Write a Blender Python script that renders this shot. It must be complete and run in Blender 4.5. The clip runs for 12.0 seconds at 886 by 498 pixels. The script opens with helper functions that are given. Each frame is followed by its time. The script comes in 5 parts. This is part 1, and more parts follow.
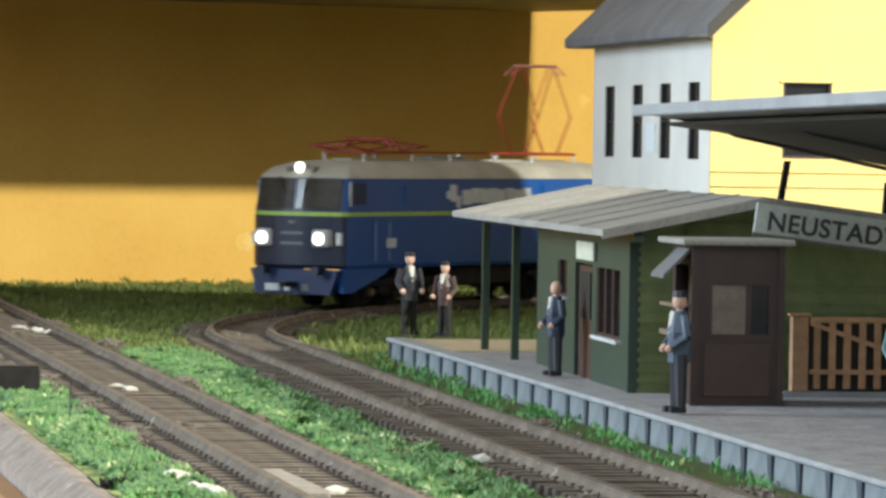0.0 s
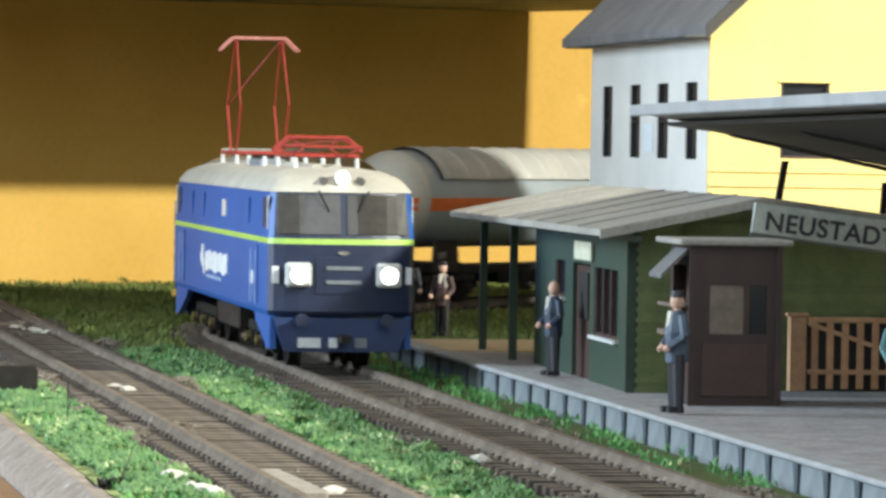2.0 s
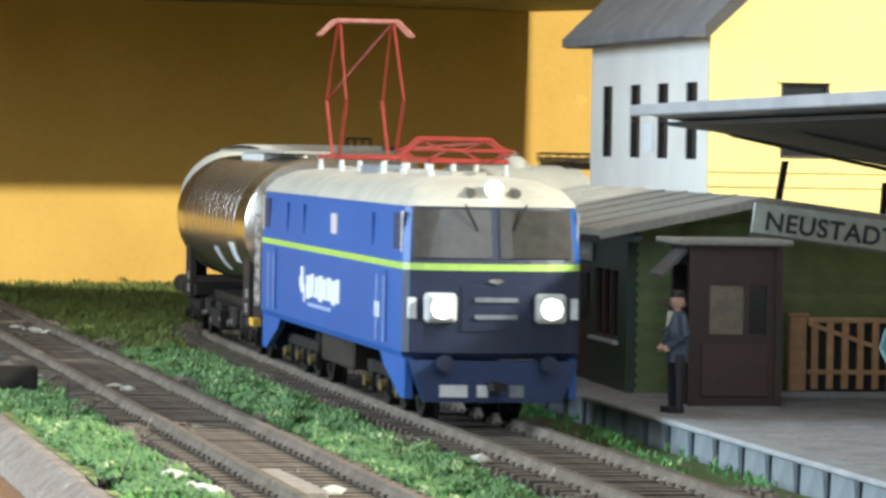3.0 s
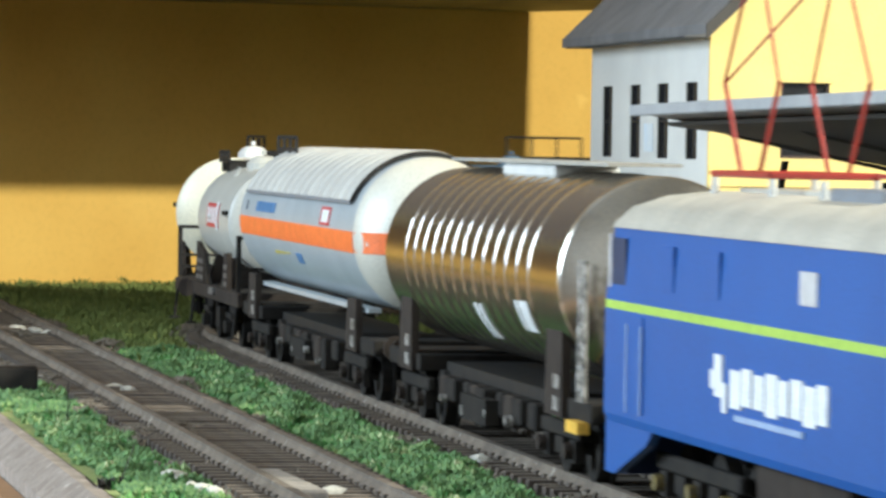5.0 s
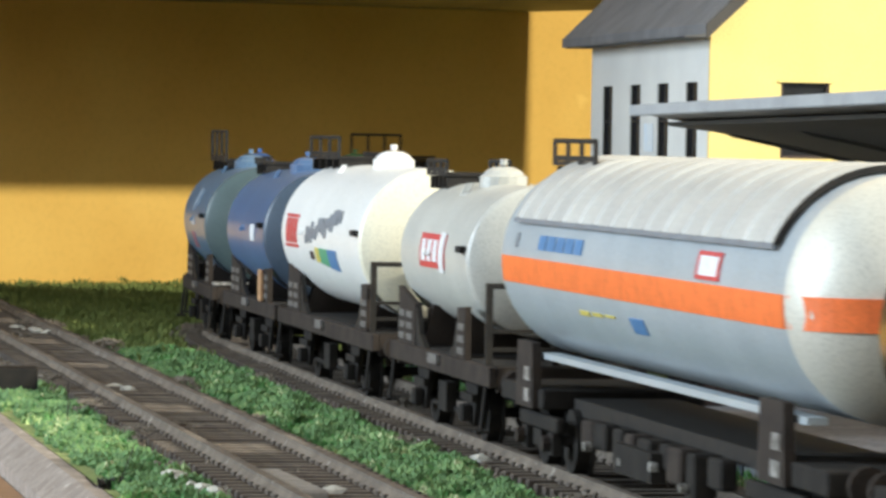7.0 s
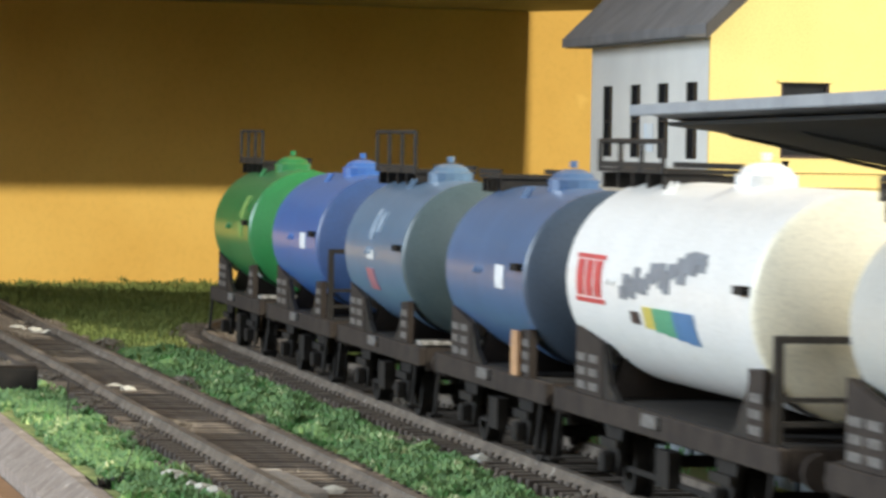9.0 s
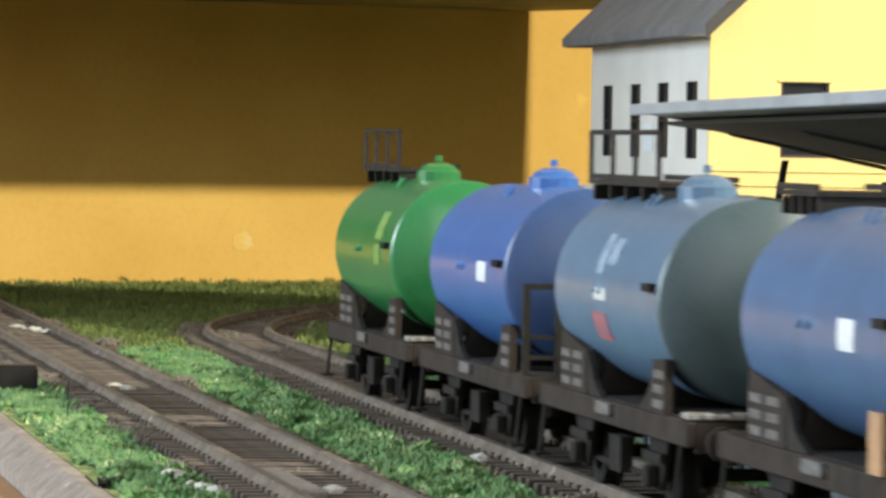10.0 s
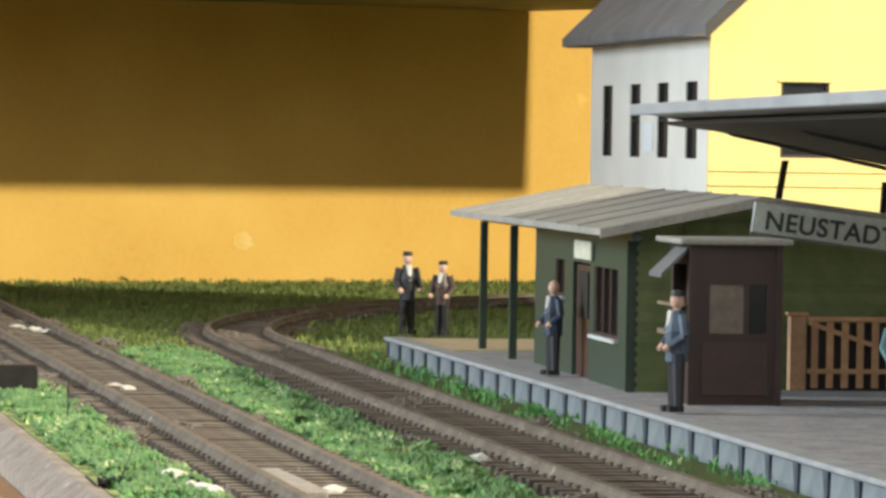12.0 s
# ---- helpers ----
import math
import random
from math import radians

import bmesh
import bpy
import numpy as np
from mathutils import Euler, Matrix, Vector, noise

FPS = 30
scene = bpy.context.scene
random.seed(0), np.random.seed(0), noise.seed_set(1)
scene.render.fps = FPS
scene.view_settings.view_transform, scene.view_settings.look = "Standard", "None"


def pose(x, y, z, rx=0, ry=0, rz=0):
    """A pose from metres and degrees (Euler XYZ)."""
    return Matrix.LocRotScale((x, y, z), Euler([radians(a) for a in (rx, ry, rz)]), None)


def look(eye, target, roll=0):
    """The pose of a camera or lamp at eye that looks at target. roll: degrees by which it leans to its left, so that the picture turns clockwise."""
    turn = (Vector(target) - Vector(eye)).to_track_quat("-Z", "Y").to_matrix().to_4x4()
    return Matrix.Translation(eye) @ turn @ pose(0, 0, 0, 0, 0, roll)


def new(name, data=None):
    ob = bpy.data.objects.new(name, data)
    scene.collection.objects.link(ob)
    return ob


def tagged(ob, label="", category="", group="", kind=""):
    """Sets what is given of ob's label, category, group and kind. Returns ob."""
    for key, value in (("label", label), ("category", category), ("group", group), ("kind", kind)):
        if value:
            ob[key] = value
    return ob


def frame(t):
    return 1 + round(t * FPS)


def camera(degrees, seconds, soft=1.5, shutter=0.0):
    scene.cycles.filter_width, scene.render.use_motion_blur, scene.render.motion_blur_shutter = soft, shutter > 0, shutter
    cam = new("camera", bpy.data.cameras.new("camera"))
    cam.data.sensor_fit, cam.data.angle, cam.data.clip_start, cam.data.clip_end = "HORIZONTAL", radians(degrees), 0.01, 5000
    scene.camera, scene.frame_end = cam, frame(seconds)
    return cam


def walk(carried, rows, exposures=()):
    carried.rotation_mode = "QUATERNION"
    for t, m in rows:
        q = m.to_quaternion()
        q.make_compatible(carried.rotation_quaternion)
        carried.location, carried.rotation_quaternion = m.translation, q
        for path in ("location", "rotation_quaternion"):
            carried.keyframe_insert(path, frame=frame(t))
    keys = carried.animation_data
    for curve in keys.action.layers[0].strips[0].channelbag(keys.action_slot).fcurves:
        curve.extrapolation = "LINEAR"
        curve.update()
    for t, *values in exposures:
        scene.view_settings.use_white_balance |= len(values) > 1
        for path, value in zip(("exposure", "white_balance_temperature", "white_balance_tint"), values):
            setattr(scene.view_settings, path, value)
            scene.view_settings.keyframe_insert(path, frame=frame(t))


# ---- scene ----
cam = camera(11.73, 12.0, soft=3.0, shutter=0.5)
EYE = (0.0, 0.0, 0.0545)


def eye_pose(turn=0.0, nod=0.0):
    """The camera's pose: turned right and nodded down by small angles in degrees."""
    a, e = radians(turn), radians(1.431 + nod)
    way = Vector((math.sin(a) * math.cos(e), math.cos(a) * math.cos(e), -math.sin(e)))
    return look(EYE, Vector(EYE) + way, 0.931)


walk(cam, [(0.0, eye_pose(-0.03)), (0.3, eye_pose(-0.012)), (0.6, eye_pose()), (8.8, eye_pose()), (9.6, eye_pose(0.0, 0.009)),
           (12.0, eye_pose(0.0, 0.009))],
     [(0.0, 0.14, 6150, 6), (1.0, 0.2, 6100, 5), (3.0, 0.26, 6050, 5), (5.0, 0.08, 6000, 4), (7.2, 0.02, 6250, 7), (9.0, -0.08, 6350, 9), (10.5, 0.06, 6400, 7), (12.0, 0.12, 6650, 8)])

# ---- light: a warm ceiling lamp over the layout and a window in the west wall ----
world = bpy.data.worlds.new("room")
scene.world = world
world.use_nodes = True
world.node_tree.nodes["Background"].inputs[0].default_value = (0.95, 0.97, 1.0, 1)
world.node_tree.nodes["Background"].inputs[1].default_value = 0.22
lamp = new("ceiling_lamp", bpy.data.lights.new("ceiling_lamp", "AREA"))
lamp.data.shape, lamp.data.size, lamp.data.energy, lamp.data.color = "DISK", 0.05, 38.0, (1.0, 0.93, 0.78)
lamp.matrix_world = look((1.053, 0.42, 0.707), (0.02, 1.25, 0.0))
daylight = new("window_daylight", bpy.data.lights.new("window_daylight", "AREA"))
daylight.data.shape, daylight.data.size, daylight.data.size_y, daylight.data.energy, daylight.data.color = "RECTANGLE", 0.86, 0.76, 61.0, (0.78, 0.89, 1.0)
daylight.matrix_world = look((-1.79, 0.75, 0.6), (0.0, 0.85, 0.3))
# unseen fill light, added to brighten the faces turned to the camera
back_light = new("south_window_daylight", bpy.data.lights.new("south_window_daylight", "AREA"))
back_light.data.shape, back_light.data.size, back_light.data.size_y, back_light.data.energy, back_light.data.color = "RECTANGLE", 0.96, 0.76, 6.0, (0.95, 0.97, 1.0)
back_light.matrix_world = look((0.2, -0.44, 0.6), (0.2, 1.0, 0.1))


# ---- materials ----
def mat(name, a, b=None, rough=0.6, metal=0.0, scale=400.0, fine=2500.0, bump=0.0, spread=(0.35, 0.65), glow=0.0, coat=0.0, spot=None, spot_at=0.66, vary=0.0, grain=0.74, spec=0.5):
    """Two colours mixed by coarse noise, a finer grain over them, an optional third colour in spots, and relief."""
    m = bpy.data.materials.new(name)
    m.use_nodes = True
    nt = m.node_tree
    p = nt.nodes["Principled BSDF"]
    p.inputs["Roughness"].default_value, p.inputs["Metallic"].default_value = rough, metal
    p.inputs["Coat Weight"].default_value = coat
    p.inputs["Specular IOR Level"].default_value = spec
    p.inputs["Coat Roughness"].default_value = 0.15
    b = b or tuple(0.82 * v for v in a)
    co = nt.nodes.new("ShaderNodeTexCoord")

    def noise_node(size, detail):
        n = nt.nodes.new("ShaderNodeTexNoise")
        n.inputs["Scale"].default_value, n.inputs["Detail"].default_value = size, detail
        nt.links.new(co.outputs["Object"], n.inputs["Vector"])
        return n

    def mixed(fac, c1, c2, mode="MIX"):
        x = nt.nodes.new("ShaderNodeMix")
        x.data_type, x.blend_type = "RGBA", mode
        for sock, v in ((x.inputs[0], fac), (x.inputs[6], c1), (x.inputs[7], c2)):
            if isinstance(v, (tuple, float)):
                sock.default_value = (*v, 1) if isinstance(v, tuple) else v
            else:
                nt.links.new(v, sock)
        return x.outputs[2]

    def ramp(src, lo, hi):
        r = nt.nodes.new("ShaderNodeMapRange")
        r.inputs["From Min"].default_value, r.inputs["From Max"].default_value = lo, hi
        nt.links.new(src, r.inputs["Value"])
        return r.outputs["Result"]

    n1, n2 = noise_node(scale, 4.0), noise_node(fine, 3.0)
    col = mixed(ramp(n1.outputs["Fac"], *spread), a, b)
    grey = tuple(grain for _ in range(3))
    col = mixed(ramp(n2.outputs["Fac"], 0.45, 0.75), col, mixed(1.0, col, grey, "MULTIPLY"))
    if spot:
        n3 = noise_node(scale * 2.3, 5.0)
        col = mixed(ramp(n3.outputs["Fac"], spot_at, spot_at + 0.05), col, spot)
    if vary:
        info = nt.nodes.new("ShaderNodeObjectInfo")
        hs = nt.nodes.new("ShaderNodeHueSaturation")
        nt.links.new(ramp(info.outputs["Random"], 0.0, 1.0), hs.inputs["Fac"])
        hs.inputs["Value"].default_value = 1.0 - vary
        nt.links.new(col, hs.inputs["Color"])
        col = hs.outputs["Color"]
    nt.links.new(col, p.inputs["Base Color"])
    if bump:
        bp = nt.nodes.new("ShaderNodeBump")
        bp.inputs["Strength"].default_value, bp.inputs["Distance"].default_value = bump, 0.0006
        nt.links.new(n2.outputs["Fac"], bp.inputs["Height"])
        nt.links.new(bp.outputs["Normal"], p.inputs["Normal"])
    if glow:
        p.inputs["Emission Color"].default_value = (1.0, 0.93, 0.8, 1)
        p.inputs["Emission Strength"].default_value = glow
    return m


def foam_mat(name, stops):
    """Crumbled turf: each crumb takes its colour from a ramp, shifted by soft patches."""
    m = bpy.data.materials.new(name)
    m.use_nodes = True
    nt = m.node_tree
    p = nt.nodes["Principled BSDF"]
    p.inputs["Roughness"].default_value = 0.8
    geo, co, nz = nt.nodes.new("ShaderNodeNewGeometry"), nt.nodes.new("ShaderNodeTexCoord"), nt.nodes.new("ShaderNodeTexNoise")
    nz.inputs["Scale"].default_value = 90
    nt.links.new(co.outputs["Object"], nz.inputs["Vector"])
    mix = nt.nodes.new("ShaderNodeMath")
    mix.operation = "MULTIPLY_ADD"
    mix.inputs[1].default_value = 0.6
    half = nt.nodes.new("ShaderNodeMath")
    half.operation = "MULTIPLY_ADD"
    half.inputs[1].default_value, half.inputs[2].default_value = 1.6, -0.62
    nt.links.new(nz.outputs["Fac"], half.inputs[0])
    nt.links.new(geo.outputs["Random Per Island"], mix.inputs[0])
    nt.links.new(half.outputs[0], mix.inputs[2])
    cr = nt.nodes.new("ShaderNodeValToRGB")
    for i, (at, c) in enumerate(stops):
        e = cr.color_ramp.elements[i] if i < 2 else cr.color_ramp.elements.new(at)
        e.position, e.color = at, (*c, 1)
    nt.links.new(mix.outputs[0], cr.inputs["Fac"])
    nt.links.new(cr.outputs["Color"], p.inputs["Base Color"])
    return m


FOAM = foam_mat("turf_crumb", [(0.0, (0.06, 0.12, 0.03)), (1.0, (0.5, 0.54, 0.3)), (0.3, (0.09, 0.17, 0.06)), (0.55, (0.115, 0.22, 0.075)), (0.78, (0.16, 0.265, 0.085)), (0.94, (0.27, 0.34, 0.15))])
VERGE = mat("yellow_green_turf", (0.3, 0.33, 0.12), (0.16, 0.24, 0.07), 0.9, scale=120, fine=900, bump=0.8)
WALL = mat("yellow_wall", (0.73, 0.45, 0.1), (0.67, 0.395, 0.08), 0.85, scale=22, fine=420, bump=0.12, spot=(0.78, 0.5, 0.12), spot_at=0.72, grain=0.94)
BLOTCH = mat("pale_filler", (0.79, 0.57, 0.2), (0.77, 0.48, 0.1), 0.85, scale=200)
ROOM_WHITE = mat("room_beige", (0.44, 0.43, 0.41), (0.4, 0.39, 0.37), 0.85, scale=3, grain=0.97)
TEAL = mat("teal_coat", (0.06, 0.16, 0.17), (0.05, 0.13, 0.14), 0.6)
SHELF = mat("olive_shelf", (0.3, 0.25, 0.1), (0.24, 0.2, 0.08), 0.7, scale=30)
SOIL = mat("turf", (0.075, 0.105, 0.02), (0.05, 0.085, 0.015), 0.95, scale=60, fine=900, bump=0.9, spot=(0.12, 0.11, 0.03), spot_at=0.64)
BALLAST = mat("ballast", (0.17, 0.138, 0.102), (0.1, 0.08, 0.058), 0.95, scale=120, fine=1400, bump=1.0, spot=(0.3, 0.28, 0.24), spot_at=0.68)
GRAVEL = mat("gravel", (0.2, 0.168, 0.13), (0.11, 0.09, 0.068), 0.9, scale=900, spot=(0.55, 0.53, 0.48), spot_at=0.66)
RAIL = mat("weathered_rail", (0.165, 0.135, 0.105), (0.095, 0.075, 0.058), 0.8, 0.05, scale=140, spot=(0.34, 0.31, 0.27), spot_at=0.66)
SLEEPER_SHADE_BROWN = mat("brown_sleeper_plastic", (0.075, 0.056, 0.042), (0.05, 0.038, 0.03), 0.7, scale=500)
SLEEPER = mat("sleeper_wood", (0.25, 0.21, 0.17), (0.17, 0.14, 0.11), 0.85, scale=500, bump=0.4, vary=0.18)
GRASS = mat("grass_fibre", (0.16, 0.37, 0.10), (0.07, 0.22, 0.06), 0.75, scale=70, fine=700, spot=(0.5, 0.6, 0.27), spot_at=0.61)
GRASS_FAR = mat("short_grass", (0.17, 0.2, 0.05), (0.125, 0.165, 0.038), 0.9, scale=25, fine=500)
CONCRETE = mat("platform_concrete", (0.36, 0.345, 0.348), (0.265, 0.255, 0.26), 0.9, scale=110, fine=800, bump=0.5, grain=0.6)
COPING = mat("coping", (0.34, 0.35, 0.36), (0.26, 0.27, 0.28), 0.8, scale=120)
EDGE = mat("platform_edge", (0.21, 0.235, 0.25), (0.155, 0.175, 0.19), 0.7, scale=160)
EDGE_DARK = mat("edge_rib", (0.06, 0.075, 0.095), None, 0.7)
PALE_TAN = mat("sand", (0.55, 0.45, 0.28), (0.45, 0.36, 0.22), 0.9, scale=200)
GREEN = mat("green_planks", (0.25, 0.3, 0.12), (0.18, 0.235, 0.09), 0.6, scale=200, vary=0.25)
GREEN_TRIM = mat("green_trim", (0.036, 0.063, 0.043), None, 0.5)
DARK = mat("dark_void", (0.02, 0.017, 0.014), None, 0.7)
CURTAIN = mat("curtained_pane", (0.22, 0.18, 0.145), (0.16, 0.13, 0.105), 0.3)
REDBROWN = mat("red_brown_door", (0.065, 0.034, 0.027), (0.05, 0.028, 0.023), 0.5)
BROWN = mat("kiosk_brown", (0.05, 0.028, 0.023), (0.038, 0.022, 0.019), 0.55, scale=150)
FELT = mat("roof_felt", (0.33, 0.315, 0.28), (0.26, 0.25, 0.225), 0.85, scale=90, fine=900, bump=0.2)
FELT_DARK = mat("roof_slate", (0.16, 0.16, 0.165), (0.12, 0.12, 0.125), 0.75, scale=90, bump=0.2)
VERGE_WOOD = mat("dark_verge", (0.07, 0.064, 0.058), (0.05, 0.045, 0.04), 0.8, scale=90)
GREYWHITE = mat("grey_white", (0.55, 0.56, 0.55), (0.47, 0.48, 0.47), 0.7, scale=90)
SMEAR = mat("pale_blue_smear", (0.66, 0.74, 0.82), (0.74, 0.76, 0.76), 0.7, scale=150)
HOUSE_WHITE = mat("house_white", (0.73, 0.715, 0.67), (0.67, 0.655, 0.62), 0.8, scale=50)
HOUSE_YELLOW = mat("house_yellow", (0.83, 0.65, 0.25), (0.78, 0.605, 0.225), 0.8, scale=50)
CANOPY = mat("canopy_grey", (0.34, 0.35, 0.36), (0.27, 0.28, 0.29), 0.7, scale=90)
# underside, gutter and brackets: the shade below the roof is in this near-black
CANOPY_SHADE = mat("canopy_underside", (0.05, 0.05, 0.048), None, 0.7)
SIGN_MAT = mat("sign_board", (0.46, 0.49, 0.45), (0.38, 0.41, 0.38), 0.6)
LETTER = mat("sign_letters", (0.03, 0.035, 0.04), None, 0.6)
FENCE = mat("brown_fence", (0.56, 0.33, 0.17), (0.46, 0.26, 0.135), 0.6, vary=0.2)
PAPER = mat("paper", (0.6, 0.58, 0.45), (0.5, 0.5, 0.38), 0.8)
PLANK_GREY = mat("grey_plank", (0.3, 0.255, 0.22), (0.2, 0.165, 0.14), 0.9, scale=160, fine=900, bump=0.6, spot=(0.42, 0.37, 0.32), spot_at=0.64)
PLANK_TAN = mat("tan_board", (0.4, 0.24, 0.13), (0.33, 0.19, 0.1), 0.7, scale=50)
BRASS = mat("brass", (0.8, 0.5, 0.2), None, 0.3, 1.0)
BLACK = mat("black_paint", (0.014, 0.013, 0.0125), (0.024, 0.021, 0.018), 0.65, spec=0.25)
PALE = mat("pale_stone", (0.62, 0.6, 0.52), (0.5, 0.48, 0.42), 0.8)
SLAB = mat("dusty_stone", (0.34, 0.31, 0.27), (0.24, 0.21, 0.18), 0.9, scale=200, bump=0.5)

BLUE = mat("loco_blue", (0.008, 0.084, 0.335), (0.007, 0.074, 0.3), 0.5, scale=40)
NAVY = mat("loco_navy", (0.016, 0.024, 0.06), (0.013, 0.02, 0.05), 0.4)
NAVY_BLUE = mat("loco_dark_blue", (0.011, 0.034, 0.12), (0.01, 0.028, 0.1), 0.45, scale=60)
LIME = mat("lime_stripe", (0.38, 0.58, 0.1), None, 0.45)
ROOF_GREY = mat("loco_roof", (0.46, 0.44, 0.38), (0.37, 0.355, 0.31), 0.6, scale=90)
GLASS_DARK = mat("cab_glass", (0.018, 0.019, 0.022), None, 0.22)
WINDSCREEN = mat("windscreen", (0.06, 0.056, 0.05), (0.045, 0.042, 0.038), 0.12)
WINDOW_FRAME = mat("pale_frame", (0.55, 0.58, 0.62), None, 0.3)
RED = mat("red_pantograph", (0.34, 0.03, 0.02), (0.26, 0.022, 0.016), 0.5)
BAR_GREY = mat("contact_strip", (0.45, 0.2, 0.17), (0.34, 0.1, 0.08), 0.45)
WHITE = mat("white_print", (0.75, 0.78, 0.8), None, 0.5)
LENS = mat("lit_lamp", (0.9, 0.9, 0.85), None, 0.3, glow=3.5)
TAIL = mat("red_lens", (0.7, 0.02, 0.03), None, 0.3)
UNDER = mat("underframe", (0.02, 0.0185, 0.0175), (0.03, 0.027, 0.024), 0.85, scale=200, spec=0.12)
CHIP_GLINT = mat("worn_pale_paint", (0.36, 0.35, 0.33), (0.06, 0.055, 0.05), 0.5, scale=700)
UNDER_BROWN = mat("underframe_brown", (0.046, 0.037, 0.031), (0.031, 0.025, 0.022), 0.85, scale=200, spec=0.15)
AXLE_GOLD = mat("dirty_gold", (0.2, 0.15, 0.04), (0.07, 0.055, 0.03), 0.6, scale=900)
STEEL = mat("wheel_steel", (0.3, 0.29, 0.28), None, 0.4, 0.8)
YELLOW = mat("yellow_box", (0.75, 0.45, 0.06), None, 0.5)
CHROME = mat("polished_tank", (0.54, 0.51, 0.46), (0.47, 0.44, 0.4), 0.22, 1.0, scale=60)
SILVER = mat("silver_tank", (0.45, 0.5, 0.535), (0.39, 0.44, 0.475), 0.38, 0.25, scale=60)
# gas tank's front end: the silver, tinted by the warm lamp's light
WARM_LIT_SILVER = mat("silver_end", (0.62, 0.61, 0.54), (0.56, 0.55, 0.49), 0.5, 0.2, scale=60)
SHIELD = mat("sun_shield", (0.5, 0.49, 0.455), (0.42, 0.41, 0.385), 0.5, scale=80)
ORANGE = mat("orange_band", (0.85, 0.18, 0.04), None, 0.45)
LIGHT_GREY = mat("pale_grey_tank", (0.5, 0.5, 0.46), (0.43, 0.43, 0.4), 0.4, scale=60)
# white tank's front end, with the lamp's warm light put into the colour
WARM_LIT_WHITE = mat("cream", (0.8, 0.76, 0.6), (0.74, 0.7, 0.55), 0.4, scale=60)
TANK_WHITE = mat("white_tank", (0.78, 0.78, 0.76), (0.72, 0.72, 0.7), 0.35, scale=60)
SLATE = mat("slate_blue_tank", (0.08, 0.15, 0.29), (0.066, 0.125, 0.24), 0.32, scale=80, coat=0.2)
STEEL_BLUE = mat("steel_blue_tank", (0.115, 0.195, 0.3), (0.095, 0.165, 0.255), 0.32, scale=80, coat=0.2)
# blue tank's ends: a shaded copy of its body colour
BLUE_SHADED_END = mat("blue_tank_end", (0.04, 0.085, 0.22), (0.035, 0.07, 0.18), 0.4, scale=80)
BRIGHT_BLUE = mat("bright_blue_tank", (0.05, 0.145, 0.41), (0.045, 0.125, 0.36), 0.3, scale=80, coat=0.2)
LEAF_GREEN = mat("green_tank", (0.03, 0.2, 0.06), (0.025, 0.17, 0.05), 0.3, scale=80, coat=0.2)
PRINT_PALE = mat("pale_blue_print", (0.3, 0.4, 0.6), None, 0.5)
DATA = mat("data_panel_print", (0.15, 0.145, 0.14), (0.06, 0.055, 0.05), 0.6, scale=900)
# slate and steel-blue tank ends: body colours with the shade put in
SLATE_SHADED_END = mat("slate_tank_end", (0.05, 0.075, 0.115), (0.04, 0.062, 0.095), 0.4, scale=80)
STEEL_SHADED_END = mat("steel_blue_tank_end", (0.07, 0.105, 0.115), (0.055, 0.085, 0.095), 0.4, scale=80)
SIDE_GLASS = mat("cab_side_glass", (0.012, 0.03, 0.09), None, 0.55)
FADED = mat("faded_pale_print", (0.3, 0.37, 0.45), (0.16, 0.24, 0.34), 0.5, scale=500)
FADED_RED = mat("faded_red_print", (0.42, 0.11, 0.11), (0.24, 0.15, 0.2), 0.5, scale=500)
PRINT_RED = mat("red_print", (0.55, 0.06, 0.06), None, 0.5)
PRINT_GREY = mat("grey_print", (0.2, 0.22, 0.25), None, 0.5)
PRINT_GREEN = mat("green_print", (0.1, 0.35, 0.2), None, 0.5)
PRINT_BLUE = mat("blue_print", (0.08, 0.2, 0.4), None, 0.5)
GOLD_GREEN = mat("faded_yellow_print", (0.22, 0.34, 0.08), (0.1, 0.26, 0.07), 0.5, scale=700)
GOLD = mat("yellow_print", (0.6, 0.5, 0.1), None, 0.5)


# ---- mesh helpers ----
def linked(name, bm, material, parent=None, label="", smooth=False):
    me = bpy.data.meshes.new(name)
    bm.normal_update()
    bm.to_mesh(me)
    bm.free()
    for m in material if isinstance(material, (list, tuple)) else (material,):
        me.materials.append(m)
    if smooth:
        for f in me.polygons:
            f.use_smooth = True
    ob = new(name, me)
    ob.parent = parent
    if label:
        tagged(ob, label)
    return ob


def part(name, bm, material, parent, label="", smooth=False):
    return linked(name, bm, material, parent, label, smooth)


def thing(name, label, category, m=None, group="", kind=""):
    ob = new(name)
    ob.empty_display_size = 0.01
    if m is not None:
        ob.matrix_basis = m
    return tagged(ob, label, category, group, kind)


def add_box(bm, x0, y0, z0, x1, y1, z1, m=None, bevel=0.0):
    r = bmesh.ops.create_cube(bm, size=1.0)
    vs = r["verts"]
    bmesh.ops.scale(bm, vec=(x1 - x0, y1 - y0, z1 - z0), verts=vs)
    bmesh.ops.translate(bm, vec=((x0 + x1) / 2, (y0 + y1) / 2, (z0 + z1) / 2), verts=vs)
    if bevel:
        es = list({e for v in vs for e in v.link_edges})
        out = bmesh.ops.bevel(bm, geom=es, offset=bevel, segments=1, affect="EDGES")
        vs = list({v for f in out["faces"] for v in f.verts} | {v for v in vs if v.is_valid})
    if m is not None:
        bmesh.ops.transform(bm, matrix=m, verts=vs)
    return bm


def box(x0, y0, z0, x1, y1, z1, m=None, bevel=0.0):
    return add_box(bmesh.new(), x0, y0, z0, x1, y1, z1, m, bevel)


